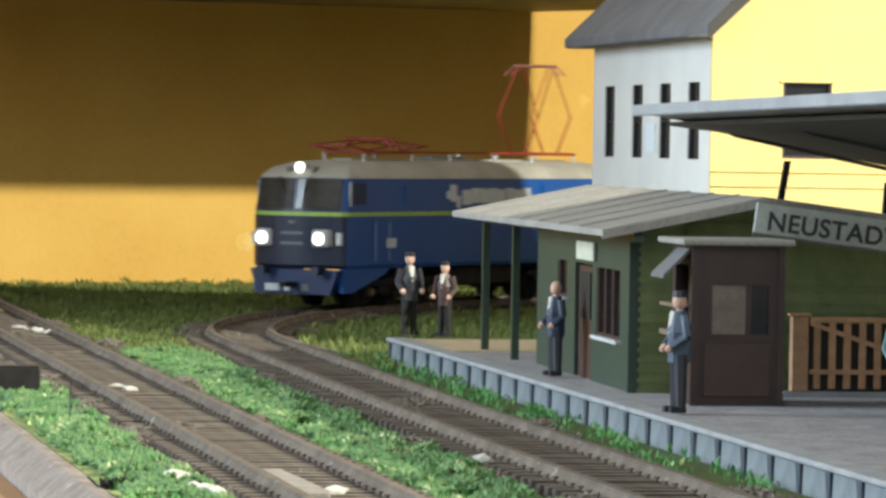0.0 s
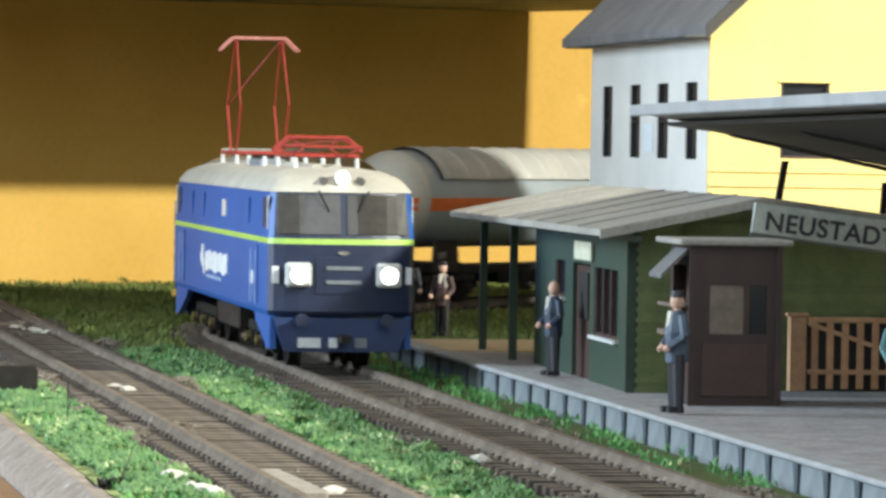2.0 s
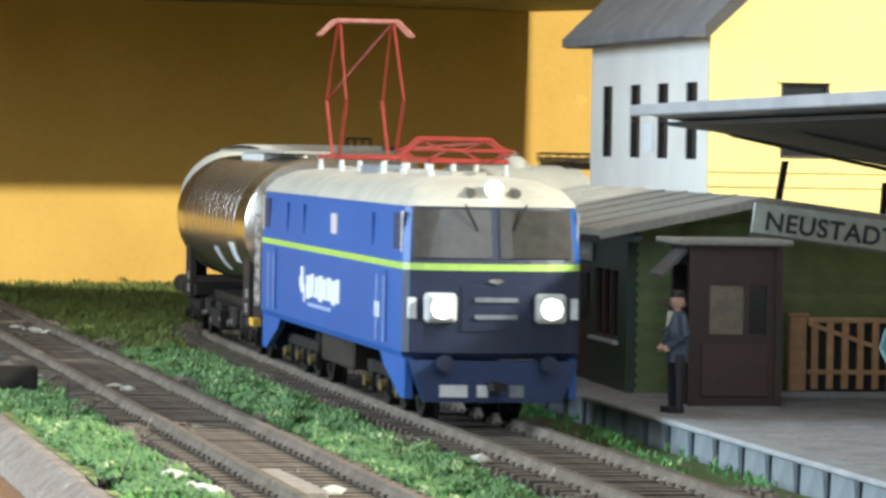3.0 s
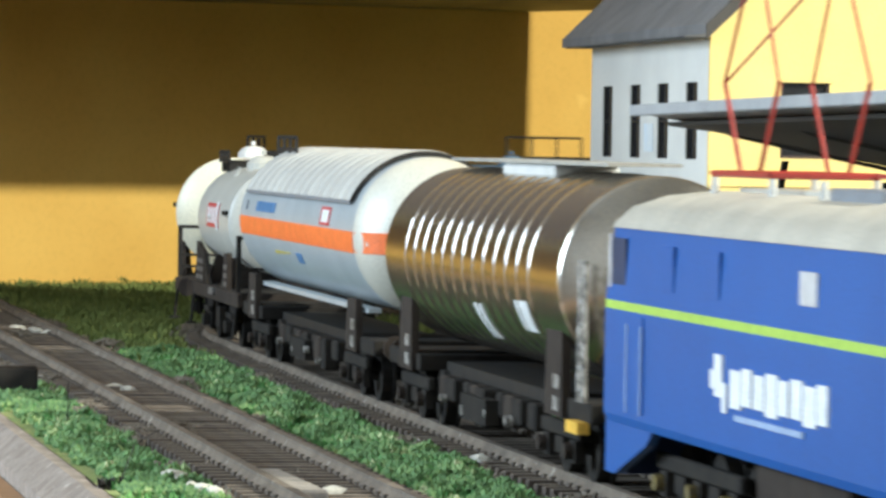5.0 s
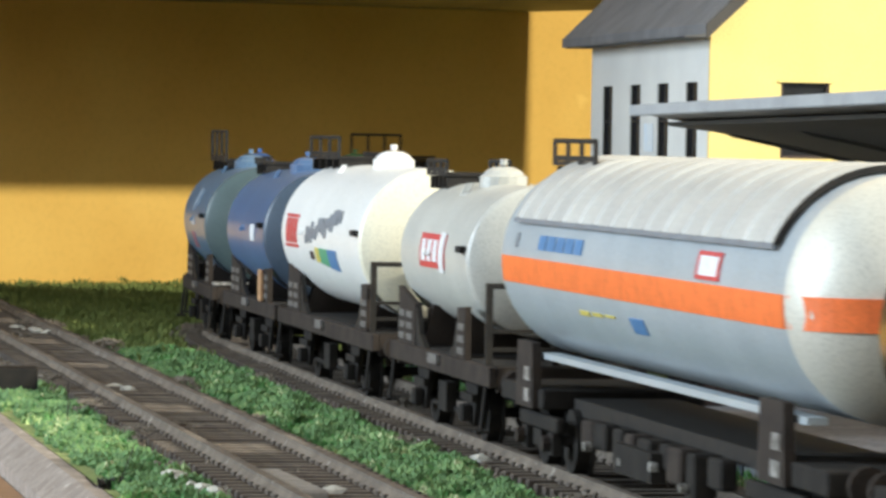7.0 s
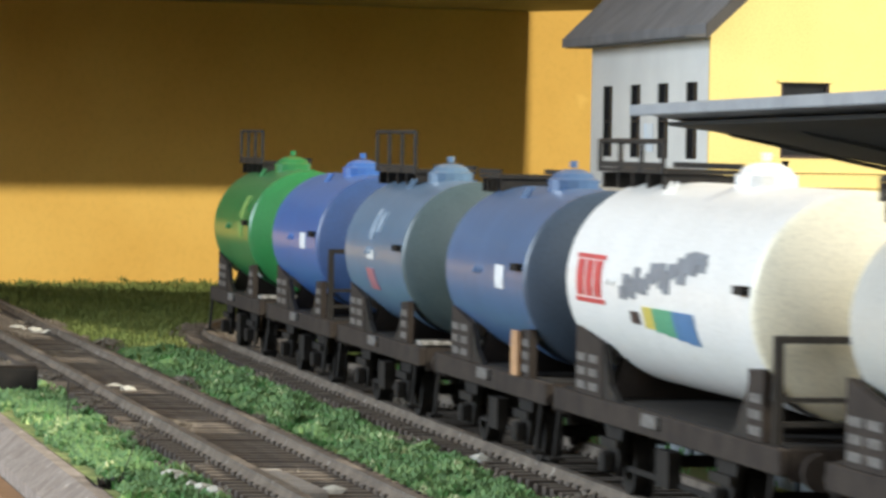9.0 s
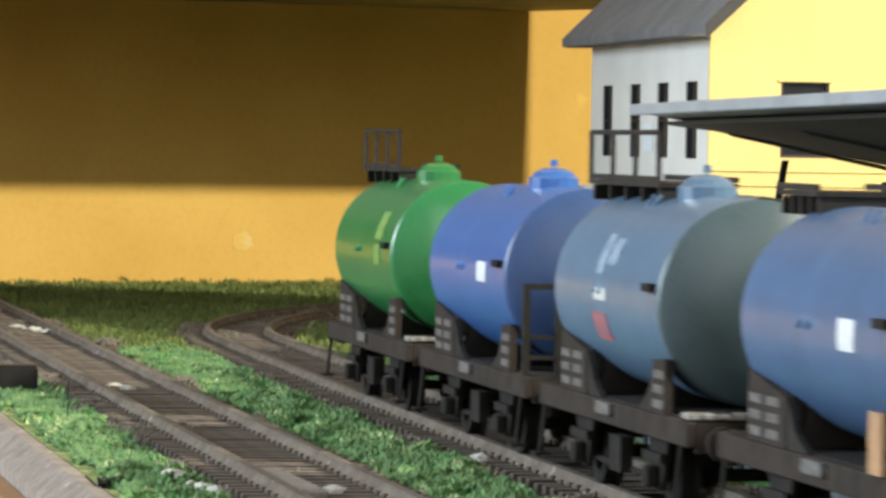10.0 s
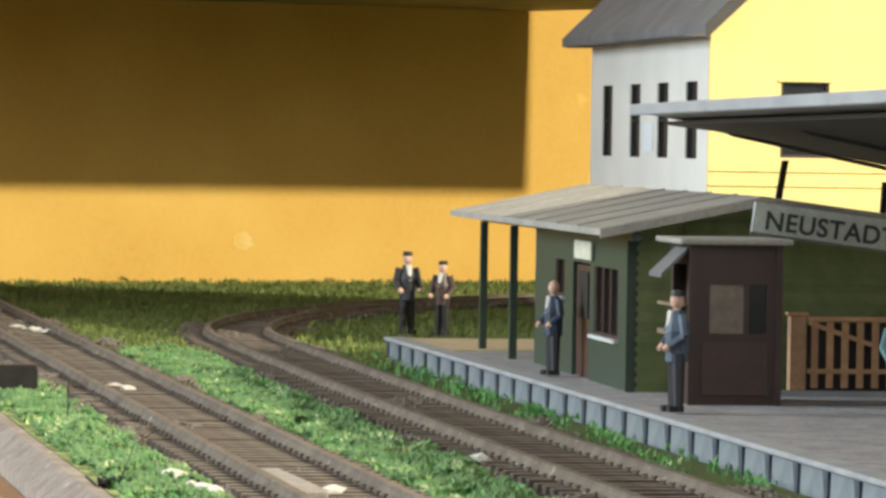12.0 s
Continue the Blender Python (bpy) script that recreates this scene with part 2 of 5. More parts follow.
def add_rod(bm, a, b, r, n=8, r2=None):
    a, b = Vector(a), Vector(b)
    d = b - a
    m = Matrix.Translation((a + b) / 2) @ d.to_track_quat("Z", "Y").to_matrix().to_4x4()
    bmesh.ops.create_cone(bm, cap_ends=True, segments=n, radius1=r, radius2=r if r2 is None else r2, depth=d.length, matrix=m)
    return bm


def rod(a, b, r, n=8, r2=None):
    return add_rod(bmesh.new(), a, b, r, n, r2)


def add_hull(bm, pts, depth_vec):
    """A prism: the polygon pts pushed along depth_vec."""
    v0 = [bm.verts.new(p) for p in pts]
    v1 = [bm.verts.new(Vector(p) + Vector(depth_vec)) for p in pts]
    bm.faces.new(v0)
    bm.faces.new(v1[::-1])
    for i in range(len(pts)):
        j = (i + 1) % len(pts)
        bm.faces.new((v0[j], v0[i], v1[i], v1[j]))
    bmesh.ops.recalc_face_normals(bm, faces=bm.faces)
    return bm


def hull(pts, depth_vec):
    return add_hull(bmesh.new(), pts, depth_vec)


def lathe(profile, n=32, arc=(0.0, 2 * math.pi)):
    """A body of revolution about the x axis from (x, r) pairs."""
    bm = bmesh.new()
    full = abs(arc[1] - arc[0] - 2 * math.pi) < 1e-6
    k = n if full else n + 1
    rings = []
    for x, r in profile:
        rings.append([bm.verts.new((x, r * math.cos(arc[0] + (arc[1] - arc[0]) * i / n), r * math.sin(arc[0] + (arc[1] - arc[0]) * i / n))) for i in range(k)])
    for a, b in zip(rings, rings[1:]):
        for i in range(n):
            j = (i + 1) % k
            bm.faces.new((a[i], a[j], b[j], b[i]))
    bmesh.ops.remove_doubles(bm, verts=bm.verts, dist=1e-7)
    bmesh.ops.recalc_face_normals(bm, faces=bm.faces)
    return bm


# ---- the line that the train runs on ----
P0X, P0Y, HEAD0, BEND, BEND_NEAR = -0.05262, 1.18423, 0.16844, 2.2, 0.032
S_FAR = -0.72          # where the far bend ends and the line runs straight again


def line(s):
    """Place and heading of the track's centre line s metres past the end of the bend; heading 0 comes straight at the camera."""
    if s < S_FAR:
        x, y, a = line(S_FAR)
        return x + (s - S_FAR) * math.sin(a), y - (s - S_FAR) * math.cos(a), a
    k = BEND if s < 0 else BEND_NEAR
    a = HEAD0 + k * s
    return P0X + (math.cos(HEAD0) - math.cos(a)) / k, P0Y - (math.sin(a) - math.sin(HEAD0)) / k, a


def beside(s, left, z):
    x, y, a = line(s)
    return Vector((x + left * math.cos(a), y + left * math.sin(a), z))


GROUND_Z = -0.0045


# ---- the room: wall, shelf above, floor sheet ----
def room():
    d, n = Vector((0.894, 0.447, 0)), Vector((0.447, -0.894, 0))
    o = Vector((0.0, 1.765, 0))
    bm = hull([o + d * a + Vector((0, 0, z)) for a, z in ((-1.6, -0.9), (2.2, -0.9), (2.2, 1.6), (-1.6, 1.6))], -n * 0.02)
    tagged(linked("wall_north", bm, WALL), "yellow painted wall behind the model railway", "wall", kind="structure")
    e = o + d * 0.038 + Vector((0, 0, 0.1085))
    c = Vector((0.6, -0.8, 0))      # the shelf's skew end
    sh = thing("wall_shelf", "olive wooden shelf box fixed to the yellow wall", "shelf", kind="structure")
    part("shelf_board", hull([e, e - d * 0.76, e - d * 0.76 + n * 0.187, e + c * 0.19], (0, 0, 0.012)), SHELF, sh)
    # unseen board, added so the polished tank mirrors something dark above the shelf
    e2 = e + c * 0.178 + Vector((0, 0, 0.0121))
    part("fascia", hull([e2, e2 - d * 0.93, e2 - d * 0.93 + n * 0.012, e2 + n * 0.012], (0, 0, 0.3)), BROWN, sh, "unseen dark brown board added to darken the tank's reflection")
    bm = box(-1.8, -0.49, -0.92, 2.4, 3.0, -0.9)
    tagged(linked("floor", bm, PLANK_TAN), "brown room floor below the layout", "floor", kind="structure")
    bm = box(-1.8, -0.49, 1.6, 2.4, 3.0, 1.64)
    tagged(linked("ceiling", bm, ROOM_WHITE), "plain dull beige ceiling of the room", "ceiling", kind="structure")
    for nm, c in (("wall_east", (2.4, -0.49, -0.9, 2.44, 3.0, 1.6)),):
        tagged(linked(nm, box(*c), ROOM_WHITE), "plain dull beige wall of the room", "wall", kind="structure")


    # unseen wall, added to block the west window's light from the far bend
    r0 = o - d * 0.76 + n * 0.002
    bm = hull([r0, r0 + Vector((0, -0.35, 0)), r0 + Vector((-0.05, -0.35, 0)), r0 + Vector((-0.05, -0.027, 0))], (0, 0, 2.498))
    bmesh.ops.translate(bm, vec=(0, 0, -0.899), verts=bm.verts)
    tagged(linked("wall_return", bm, ROOM_WHITE), "unseen beige wall added to keep window light off the far bend", "wall", kind="structure")
    bm = pierced(-0.49, 3.0, -0.9, 1.6, [(0.3, 1.2, 0.2, 1.0)], 0.04, "y")
    bmesh.ops.translate(bm, vec=(-1.84, 0, 0), verts=bm.verts)
    tagged(linked("wall_west", bm, ROOM_WHITE), "plain dull beige wall with a window", "wall", kind="structure")
    win = thing("window_1", "white framed room window letting in daylight", "window", kind="structure")
    for a, b, c, d2 in ((0.3, 0.33, 0.2, 1.0), (1.17, 1.2, 0.2, 1.0), (0.33, 1.17, 0.2, 0.23), (0.33, 1.17, 0.97, 1.0)):
        part("window_frame", box(-1.83, a, c, -1.805, b, d2), GREYWHITE, win)
    # unseen wall; its opening is added for the south fill light
    bm = pierced(-1.8, 2.4, -0.9, 1.6, [(-0.3, 0.7, 0.2, 1.0)], 0.04, "x")
    bmesh.ops.translate(bm, vec=(0, -0.49, 0), verts=bm.verts)
    tagged(linked("wall_south", bm, ROOM_WHITE), "plain dull beige wall with a window", "wall", kind="structure")
    win = thing("window_2", "white frame of the opening added for the south fill light", "window", kind="structure")
    for a, b, c2, d2 in ((-0.3, -0.27, 0.2, 1.0), (0.67, 0.7, 0.2, 1.0), (-0.27, 0.67, 0.2, 0.23), (-0.27, 0.67, 0.97, 1.0)):
        part("window_frame", box(a, -0.48, c2, b, -0.455, d2), GREYWHITE, win)
    # a pale filled blotch on the wall's paint
    rng = random.Random(3)
    f = o + d * -0.0895 + n * 0.0002
    ring = [f + d * (math.cos(a) * 0.0048 * rng.uniform(0.7, 1.1)) + Vector((0, 0, 0.0128 + math.sin(a) * 0.0042 * rng.uniform(0.7, 1.1))) for a in [k * math.pi / 7 for k in range(14)]]
    tagged(linked("wall_patch", hull(ring, -n * 0.001), BLOTCH), "pale filled blotch on the yellow wall", "patch", kind="structure")


EDGE_O, EDGE_HEAD = Vector((-0.0925, 0.9043, 0)), 0.189     # the layout's near edge


def ground():
    """Grass board of the layout, cut along its near edge."""
    f = Vector((math.sin(EDGE_HEAD), -math.cos(EDGE_HEAD), 0))
    a, b = EDGE_O - f * 0.75, EDGE_O + f * 0.9
    d, o = Vector((0.894, 0.447, 0)), Vector((0.0, 1.763, 0))
    pts = [a, b, Vector((0.9, b.y, 0)), o + d * 1.2, o - d * 0.5]
    bm = hull([(p.x, p.y, GROUND_Z) for p in pts], (0, 0, -0.012))
    tagged(linked("ground", bm, SOIL), "green turf covered baseboard of the model railway", "ground", kind="structure")


def edge_board():
    f = Vector((math.sin(EDGE_HEAD), -math.cos(EDGE_HEAD), 0))
    r = Vector((math.cos(EDGE_HEAD), math.sin(EDGE_HEAD), 0))
    m = Matrix.Translation(EDGE_O) @ Matrix((( r.x, -f.x, 0, 0), (r.y, -f.y, 0, 0), (0, 0, 1, 0), (0, 0, 0, 1)))
    t = thing("edge_board", "worn grey wooden board along the layout's edge", "board", m)
    part("plank", hull([(-0.0003, -0.9, GROUND_Z + 0.0008), (-0.003, -0.9, GROUND_Z + 0.001), (-0.0078, -0.9, GROUND_Z - 0.0028), (-0.0078, -0.9, -0.03), (-0.0003, -0.9, -0.03)], (0, 1.65, 0)), PLANK_GREY, t)
    part("ledge", box(-0.06, -0.9, -0.03, -0.0081, 0.75, GROUND_Z - 0.0052), PLANK_TAN, t, "tan board below the grey plank")
    s = thing("brass_screw", "small brass screw head in the tan board", "screw", m @ pose(-0.0135, -0.083, GROUND_Z - 0.0052))
    part("shank", rod((0, 0, -0.002), (0, 0, 0.0014), 0.0006), BRASS, s)
    part("head", lathe([(0.0012, 0.0016), (0.002, 0.0015), (0.0026, 0.0008), (0.0027, 0.0)], 12), BRASS, s, smooth=True).matrix_basis = pose(0, 0, 0, 0, -90, 0)


# ---- tracks ----
TRACK_B = (Vector((-0.0735, 0.985, 0)), 0.187)


def track_frame(p, head):
    return Matrix.Translation(p) @ Matrix.Rotation(head - math.pi / 2, 4, "Z")


def line_b(s):
    p, h = TRACK_B
    return p.x + s * math.sin(h), p.y - s * math.cos(h), h


def strip(fn, s0, s1, step, profile):
    """A profile (left, z) swept along a line."""
    bm = bmesh.new()
    n = max(2, int((s1 - s0) / step))
    rings = []
    for i in range(n + 1):
        x, y, a = fn(s0 + (s1 - s0) * i / n)
        rings.append([bm.verts.new((x + l * math.cos(a), y + l * math.sin(a), z)) for l, z in profile])
    k = len(profile)
    for p, q in zip(rings, rings[1:]):
        for i in range(k):
            j = (i + 1) % k
            bm.faces.new((p[i], p[j], q[j], q[i]))
    bm.faces.new(rings[0])
    bm.faces.new(rings[-1][::-1])
    bmesh.ops.recalc_face_normals(bm, faces=bm.faces)
    return bm


def track(name, label, fn, s0, s1):
    t = thing(name, label, "track", kind="structure")
    base = [(-0.021, GROUND_Z - 0.001), (-0.0172, -0.0036), (-0.0152, -0.0036), (-0.0146, -0.0043), (0.0146, -0.0043), (0.0152, -0.0036), (0.0172, -0.0036), (0.021, GROUND_Z - 0.001)]
    part("ballast_bed", strip(fn, s0, s1, 0.012, base), BALLAST, t)
    for c in (-0.00875, 0.00875):
        prof = [(c - 0.0019, -0.0019), (c - 0.0013, -0.0012), (c - 0.0008, -0.0006), (c - 0.0008, 0.0), (c + 0.0008, 0.0), (c + 0.0008, -0.0006), (c + 0.0013, -0.0012), (c + 0.0019, -0.0019)]
        part("rail", strip(fn, s0, s1, 0.012, prof), RAIL, t)
    shared = bpy.data.meshes.new("sleeper")
    bm = box(-0.0013, -0.015, -0.0044, 0.0013, 0.015, -0.0019, bevel=0.0002)
    for c in (-0.00875, 0.00875):
        add_box(bm, -0.0011, c - 0.0021, -0.00195, 0.0011, c + 0.0021, -0.0013)
    bm.normal_update()
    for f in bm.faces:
        f.material_index = 0 if f.normal.z > 0.9 else 1      # dusty pale tops; the gaps' shade is put into the darker brown sides
    bm.to_mesh(shared)
    bm.free()
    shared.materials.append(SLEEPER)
    shared.materials.append(SLEEPER_SHADE_BROWN)
    n = int((s1 - s0) / 0.0066)
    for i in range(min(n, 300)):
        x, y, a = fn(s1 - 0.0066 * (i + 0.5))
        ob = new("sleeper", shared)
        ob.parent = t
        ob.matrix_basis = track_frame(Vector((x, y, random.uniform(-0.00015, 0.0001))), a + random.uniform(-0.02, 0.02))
    return t


# ---- platform ----
PLAT = pose(0.0453, 0.8204, 0, 0, 0, 10.26)
PLAT_Z = 0.002


def platform():
    t = thing("platform", "low grey station platform with ribbed concrete edge", "platform", PLAT, kind="structure")
    part("slab", box(0.0012, -0.42, GROUND_Z - 0.001, 0.24, 0.333, PLAT_Z - 0.0004), CONCRETE, t)
    part("coping", box(-0.0012, -0.42, PLAT_Z - 0.0011, 0.0045, 0.3345, PLAT_Z, bevel=0.0003), COPING, t, "pale coping strip along the edge")
    # far end strip in a paler tan than the slab
    part("sand_patch", box(0.0047, 0.268, PLAT_Z - 0.0006, 0.045, 0.332, PLAT_Z - 0.0002), PALE_TAN, t, "paler tan end of the platform")
    panel = box(0, -0.0088, GROUND_Z - 0.001, 0.001, 0.0088, PLAT_Z - 0.0012, bevel=0.0002)
    rib = hull([(-0.0006, -0.0017, PLAT_Z - 0.0012), (-0.0006, 0.0017, PLAT_Z - 0.0012), (-0.0004, 0.0008, GROUND_Z - 0.001), (-0.0004, -0.0008, GROUND_Z - 0.001)], (0.0012, 0, 0))
    p0, r0 = part("edge_panel", panel, EDGE, t), part("rib", rib, EDGE_DARK, t)
    for i in range(39):
        for src, off in ((p0, 0.0), (r0, 0.0096)):
            ob = new(src.name.split(".")[0], src.data)
            ob.parent = t
            ob.matrix_basis = pose(0, 0.324 - 0.0192 * i - off, 0)
    p0.matrix_basis, r0.matrix_basis = pose(0.0001, -0.43, 0), pose(0.0001, 0.3334, 0)
    end = box(0.0012, 0.3331, GROUND_Z - 0.001, 0.24, 0.3345, PLAT_Z - 0.0005)
    part("end_wall", end, EDGE, t)


# ---- walls with openings ----
def pierced(u0, u1, z0, z1, holes, thick, axis):
    """Wall boxes round rectangular openings (u0, u1, z0, z1). axis 'x': the wall runs along x with its face at y=0; 'y': along y with its face at x=0."""
    us = sorted({u0, u1, *(v for h in holes for v in h[:2])})
    zs = sorted({z0, z1, *(v for h in holes for v in h[2:])})
    bm = bmesh.new()
    at = {}

    def vert(i, k, b):
        if (i, k, b) not in at:
            at[i, k, b] = bm.verts.new((us[i], b * thick, zs[k]) if axis == "x" else (b * thick, us[i], zs[k]))
        return at[i, k, b]

    def solid(i, k):
        if not (0 <= i < len(us) - 1 and 0 <= k < len(zs) - 1):
            return False
        u, z = (us[i] + us[i + 1]) / 2, (zs[k] + zs[k + 1]) / 2
        return not any(h[0] < u < h[1] and h[2] < z < h[3] for h in holes)
    for i in range(len(us) - 1):
        for k in range(len(zs) - 1):
            if not solid(i, k):
                continue
            for b in (0, 1):
                bm.faces.new([vert(*q, b) for q in ((i, k), (i + 1, k), (i + 1, k + 1), (i, k + 1))])
            for (di, dk), (p, q) in (((-1, 0), ((i, k), (i, k + 1))), ((1, 0), ((i + 1, k), (i + 1, k + 1))), ((0, -1), ((i, k), (i + 1, k))), ((0, 1), ((i, k + 1), (i + 1, k + 1)))):
                if not solid(i + di, k + dk):
                    bm.faces.new((vert(*p, 0), vert(*q, 0), vert(*q, 1), vert(*p, 1)))
    bmesh.ops.recalc_face_normals(bm, faces=bm.faces)
    return bm


def house():
    m = pose(0.0704, 1.15, 0, 0, 0, 9.2)
    t = thing("station_house", "tall yellow and white model station house with grey roof", "house", m)
    zb, ze, w, l, over = GROUND_Z, 0.0848, 0.17, 0.163, 0.027
    slots = [(c - 0.0072, c + 0.0072, 0.0507, 0.0717) for c in (0.0223, 0.0595, 0.0975, 0.138)]
    part("side_wall", pierced(0.0021, l, zb, ze, slots, 0.002, "y"), HOUSE_WHITE, t, "white side wall with narrow windows")
    for s in slots:
        wn = part("window", box(0.0012, s[0], s[2], 0.0016, s[1], s[3]), GLASS_DARK, t)
        fr = bmesh.new()
        for a, b in ((s[0], s[0] + 0.0006), (s[1] - 0.0006, s[1])):
            add_box(fr, 0.0004, a, s[2], 0.0011, b, s[3])
        add_box(fr, 0.0005, s[0] + 0.0006, (s[2] + s[3]) / 2 - 0.0003, 0.0011, s[1] - 0.0006, (s[2] + s[3]) / 2 + 0.0003)
        part("frame", fr, DARK, wn)
    g = (0.0195, 0.0328, 0.0514, 0.0717)
    bm = pierced(0.0, w, zb, ze, [g, (g[0] + 0.06, g[1] + 0.06, g[2], g[3])], 0.002, "x")
    part("gable_wall", bm, HOUSE_YELLOW, t, "bright yellow gable wall")
    part("gable_top", hull([(0.0, 0.0, ze), (w, 0.0, ze), (w, 0.0, ze + 0.006), (w / 2, 0.0, ze + (w / 2 + 0.0075) * 0.97 - 0.0014), (0.0, 0.0, ze + 0.006)], (0, 0.002, 0)), HOUSE_YELLOW, t)
    for off in (0, 0.06):
        wn = part("window", box(g[0] + off, 0.0013, g[2], g[1] + off, 0.0017, g[3]), GLASS_DARK, t)
        fr = bmesh.new()
        add_box(fr, g[0] + off, 0.0003, g[2], g[1] + off, 0.0012, g[2] + 0.0008)
        add_box(fr, g[0] + off, 0.0003, g[2] + 0.0009, g[0] + off + 0.0007, 0.0012, g[3])
        add_box(fr, g[1] + off - 0.0007, 0.0003, g[2] + 0.0009, g[1] + off, 0.0012, g[3])
        part("frame", fr, BROWN, wn)
        part("lintel", box(g[0] + off - 0.0008, -0.0006, g[3], g[1] + off + 0.0008, 0.0, g[3] + 0.0007), HOUSE_YELLOW, t)
    for z in (0.0437, 0.0476):
        part("string_course", box(0, -0.0005, z, w, 0, z + 0.0005), HOUSE_YELLOW, t)
    part("paint_smear", box(-0.0003, 0.0715, 0.0525, -0.0001, 0.0835, 0.0605), SMEAR, t, "pale blue paint smear")
    part("back_wall", box(0.0021, l - 0.002, zb, w, l, ze), HOUSE_YELLOW, t)
    part("far_wall", box(w - 0.002, 0.0021, zb, w, l - 0.0021, ze), HOUSE_WHITE, t)
    k = 0.97
    for sgn in (1, -1):
        cx = w / 2
        e = cx + 0.0075
        pts = [(cx - sgn * e, -over, ze - 0.0012), (cx, -over, ze + e * k - 0.0012), (cx, -over, ze + e * k + 0.0018), (cx - sgn * e, -over, ze + 0.0014)]
        part("roof_slope", hull(pts, (0, l + over + 0.0095, 0)), FELT_DARK, t, "grey slate roof slope")
    for sgn in (1, -1):
        pts = [(w / 2 - sgn * (w / 2 + 0.0075), -over - 0.001, ze - 0.0028), (w / 2, -over - 0.001, ze + (w / 2 + 0.0075) * k - 0.0046), (w / 2, -over - 0.001, ze + (w / 2 + 0.0075) * k + 0.0012), (w / 2 - sgn * (w / 2 + 0.0075), -over - 0.001, ze + 0.0010)]
        part("verge_board", hull(pts, (0, 0.0009, 0)), VERGE_WOOD, t, "dark verge board under the roof edge")
    part("soffit", hull([(-0.0072, 0.0, ze - 0.0014), (-0.0001, 0.0, ze - 0.0014), (-0.0001, 0.0, ze + 0.0054)], (0, l + 0.007, 0)), FELT_DARK, t)


SHED = pose(0.0397, 0.9174, 0, 0, 0, 8.5)


def shed():
    t = thing("waiting_hall", "low green boarded waiting hall with flat grey roof", "station building", SHED)
    z0 = PLAT_Z - 0.0004
    zl, zr, xr = 0.0353, 0.0425, 0.025
    holes = [(0.0122, 0.0402, 0.0121, 0.0272), (0.0455, 0.067, z0, 0.0275), (0.077, 0.09, 0.019, 0.0275)]
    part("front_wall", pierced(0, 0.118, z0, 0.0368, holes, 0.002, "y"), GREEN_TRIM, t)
    for i, h in enumerate(holes):
        if i == 1:
            d = part("door", box(0.0008, h[0] + 0.0008, h[2], 0.0015, h[1] - 0.0008, h[3] - 0.0006), REDBROWN, t, "red brown panelled door")
            part("pane", box(0.0004, h[0] + 0.005, 0.015, 0.0007, h[1] - 0.005, 0.0255), DARK, d)
        else:
            d = part("window", box(0.0011, h[0], h[2], 0.0014, h[1], h[3]), GLASS_DARK, t)
            fr = bmesh.new()
            n = 3 if i == 0 else 1
            for j in range(n + 1):
                u = h[0] + (h[1] - h[0] - 0.0012) * j / n
                add_box(fr, 0.0002, u, h[2] + 0.0007, 0.001, u + 0.0012, h[3])
            add_box(fr, 0.0002, h[0], h[2], 0.001, h[1], h[2] + 0.0007)
            part("frame", fr, REDBROWN, d)
            part("sill", box(-0.0012, h[0] - 0.001, h[2] - 0.0008, 0.0002, h[1] + 0.001, h[2]), GREYWHITE, t)
    part("notice", box(-0.0009, 0.0405, 0.0284, -0.0003, 0.0615, 0.0325), PAPER, t, "small pale notice with unreadable print")
    # end wall of lapped boards
    top = lambda x: (zl + 0.0015 + (x + 0.0099) * (zr - zl) / (xr + 0.0099)) if x < xr else zr + 0.0015 - (x - xr) * 0.123
    part("end_wall", hull([(0.0021, 0.0006, z0), (0.125, 0.0006, z0), (0.125, 0.0006, top(0.125) - 0.002), (xr, 0.0006, top(xr) - 0.002), (0.0021, 0.0006, top(0.0) - 0.002)], (0, 0.002, 0)), GREEN, t)
    shared = None
    for i in range(18):
        z = z0 + 0.00215 * i
        if z + 0.0022 > 0.0385:
            break
        x1 = 0.125 if z + 0.0022 < top(0.125) - 0.002 else xr + (zr - 0.0025 - z) / 0.123
        x0 = 0.0 if z + 0.0022 < 0.0352 else 0.012
        bm = hull([(x0, -0.0002, z), (x0, 0.0005, z), (x0, 0.0005, z + 0.0021), (x0, 0.0002, z + 0.0021)], (max(x1 - x0, 0.01), 0, 0))
        part("board", bm, GREEN, t)
    part("corner_post", box(-0.0006, -0.0008, z0, 0.0014, -0.0003, 0.0362), GREEN_TRIM, t)
    part("back_wall", box(0.0021, 0.116, z0, 0.125, 0.118, 0.029), GREEN, t)
    y0, ln = -0.018, 0.209
    sl = [(-0.0099, y0, zl), (xr, y0, zr), (xr, y0, zr + 0.0014), (-0.0099, y0, zl + 0.0014)]
    part("roof_slope", hull(sl, (0, ln, 0)), FELT, t, "pale grey felt roof with seams")
    for i in range(1, 8):
        yy = y0 + ln * i / 8
        part("roof_seam", hull([(-0.0099, yy, zl + 0.0014), (xr, yy, zr + 0.0014), (xr, yy, zr + 0.0017), (-0.0099, yy, zl + 0.0017)], (0, 0.0012, 0)), FELT, t)
    sr = [(xr + 0.0001, y0, zr), (0.135, y0, zr - 0.11 * 0.123), (0.135, y0, zr + 0.0014 - 0.11 * 0.123), (xr + 0.0001, y0, zr + 0.0014)]
    part("roof_slope", hull(sr, (0, ln, 0)), FELT, t)
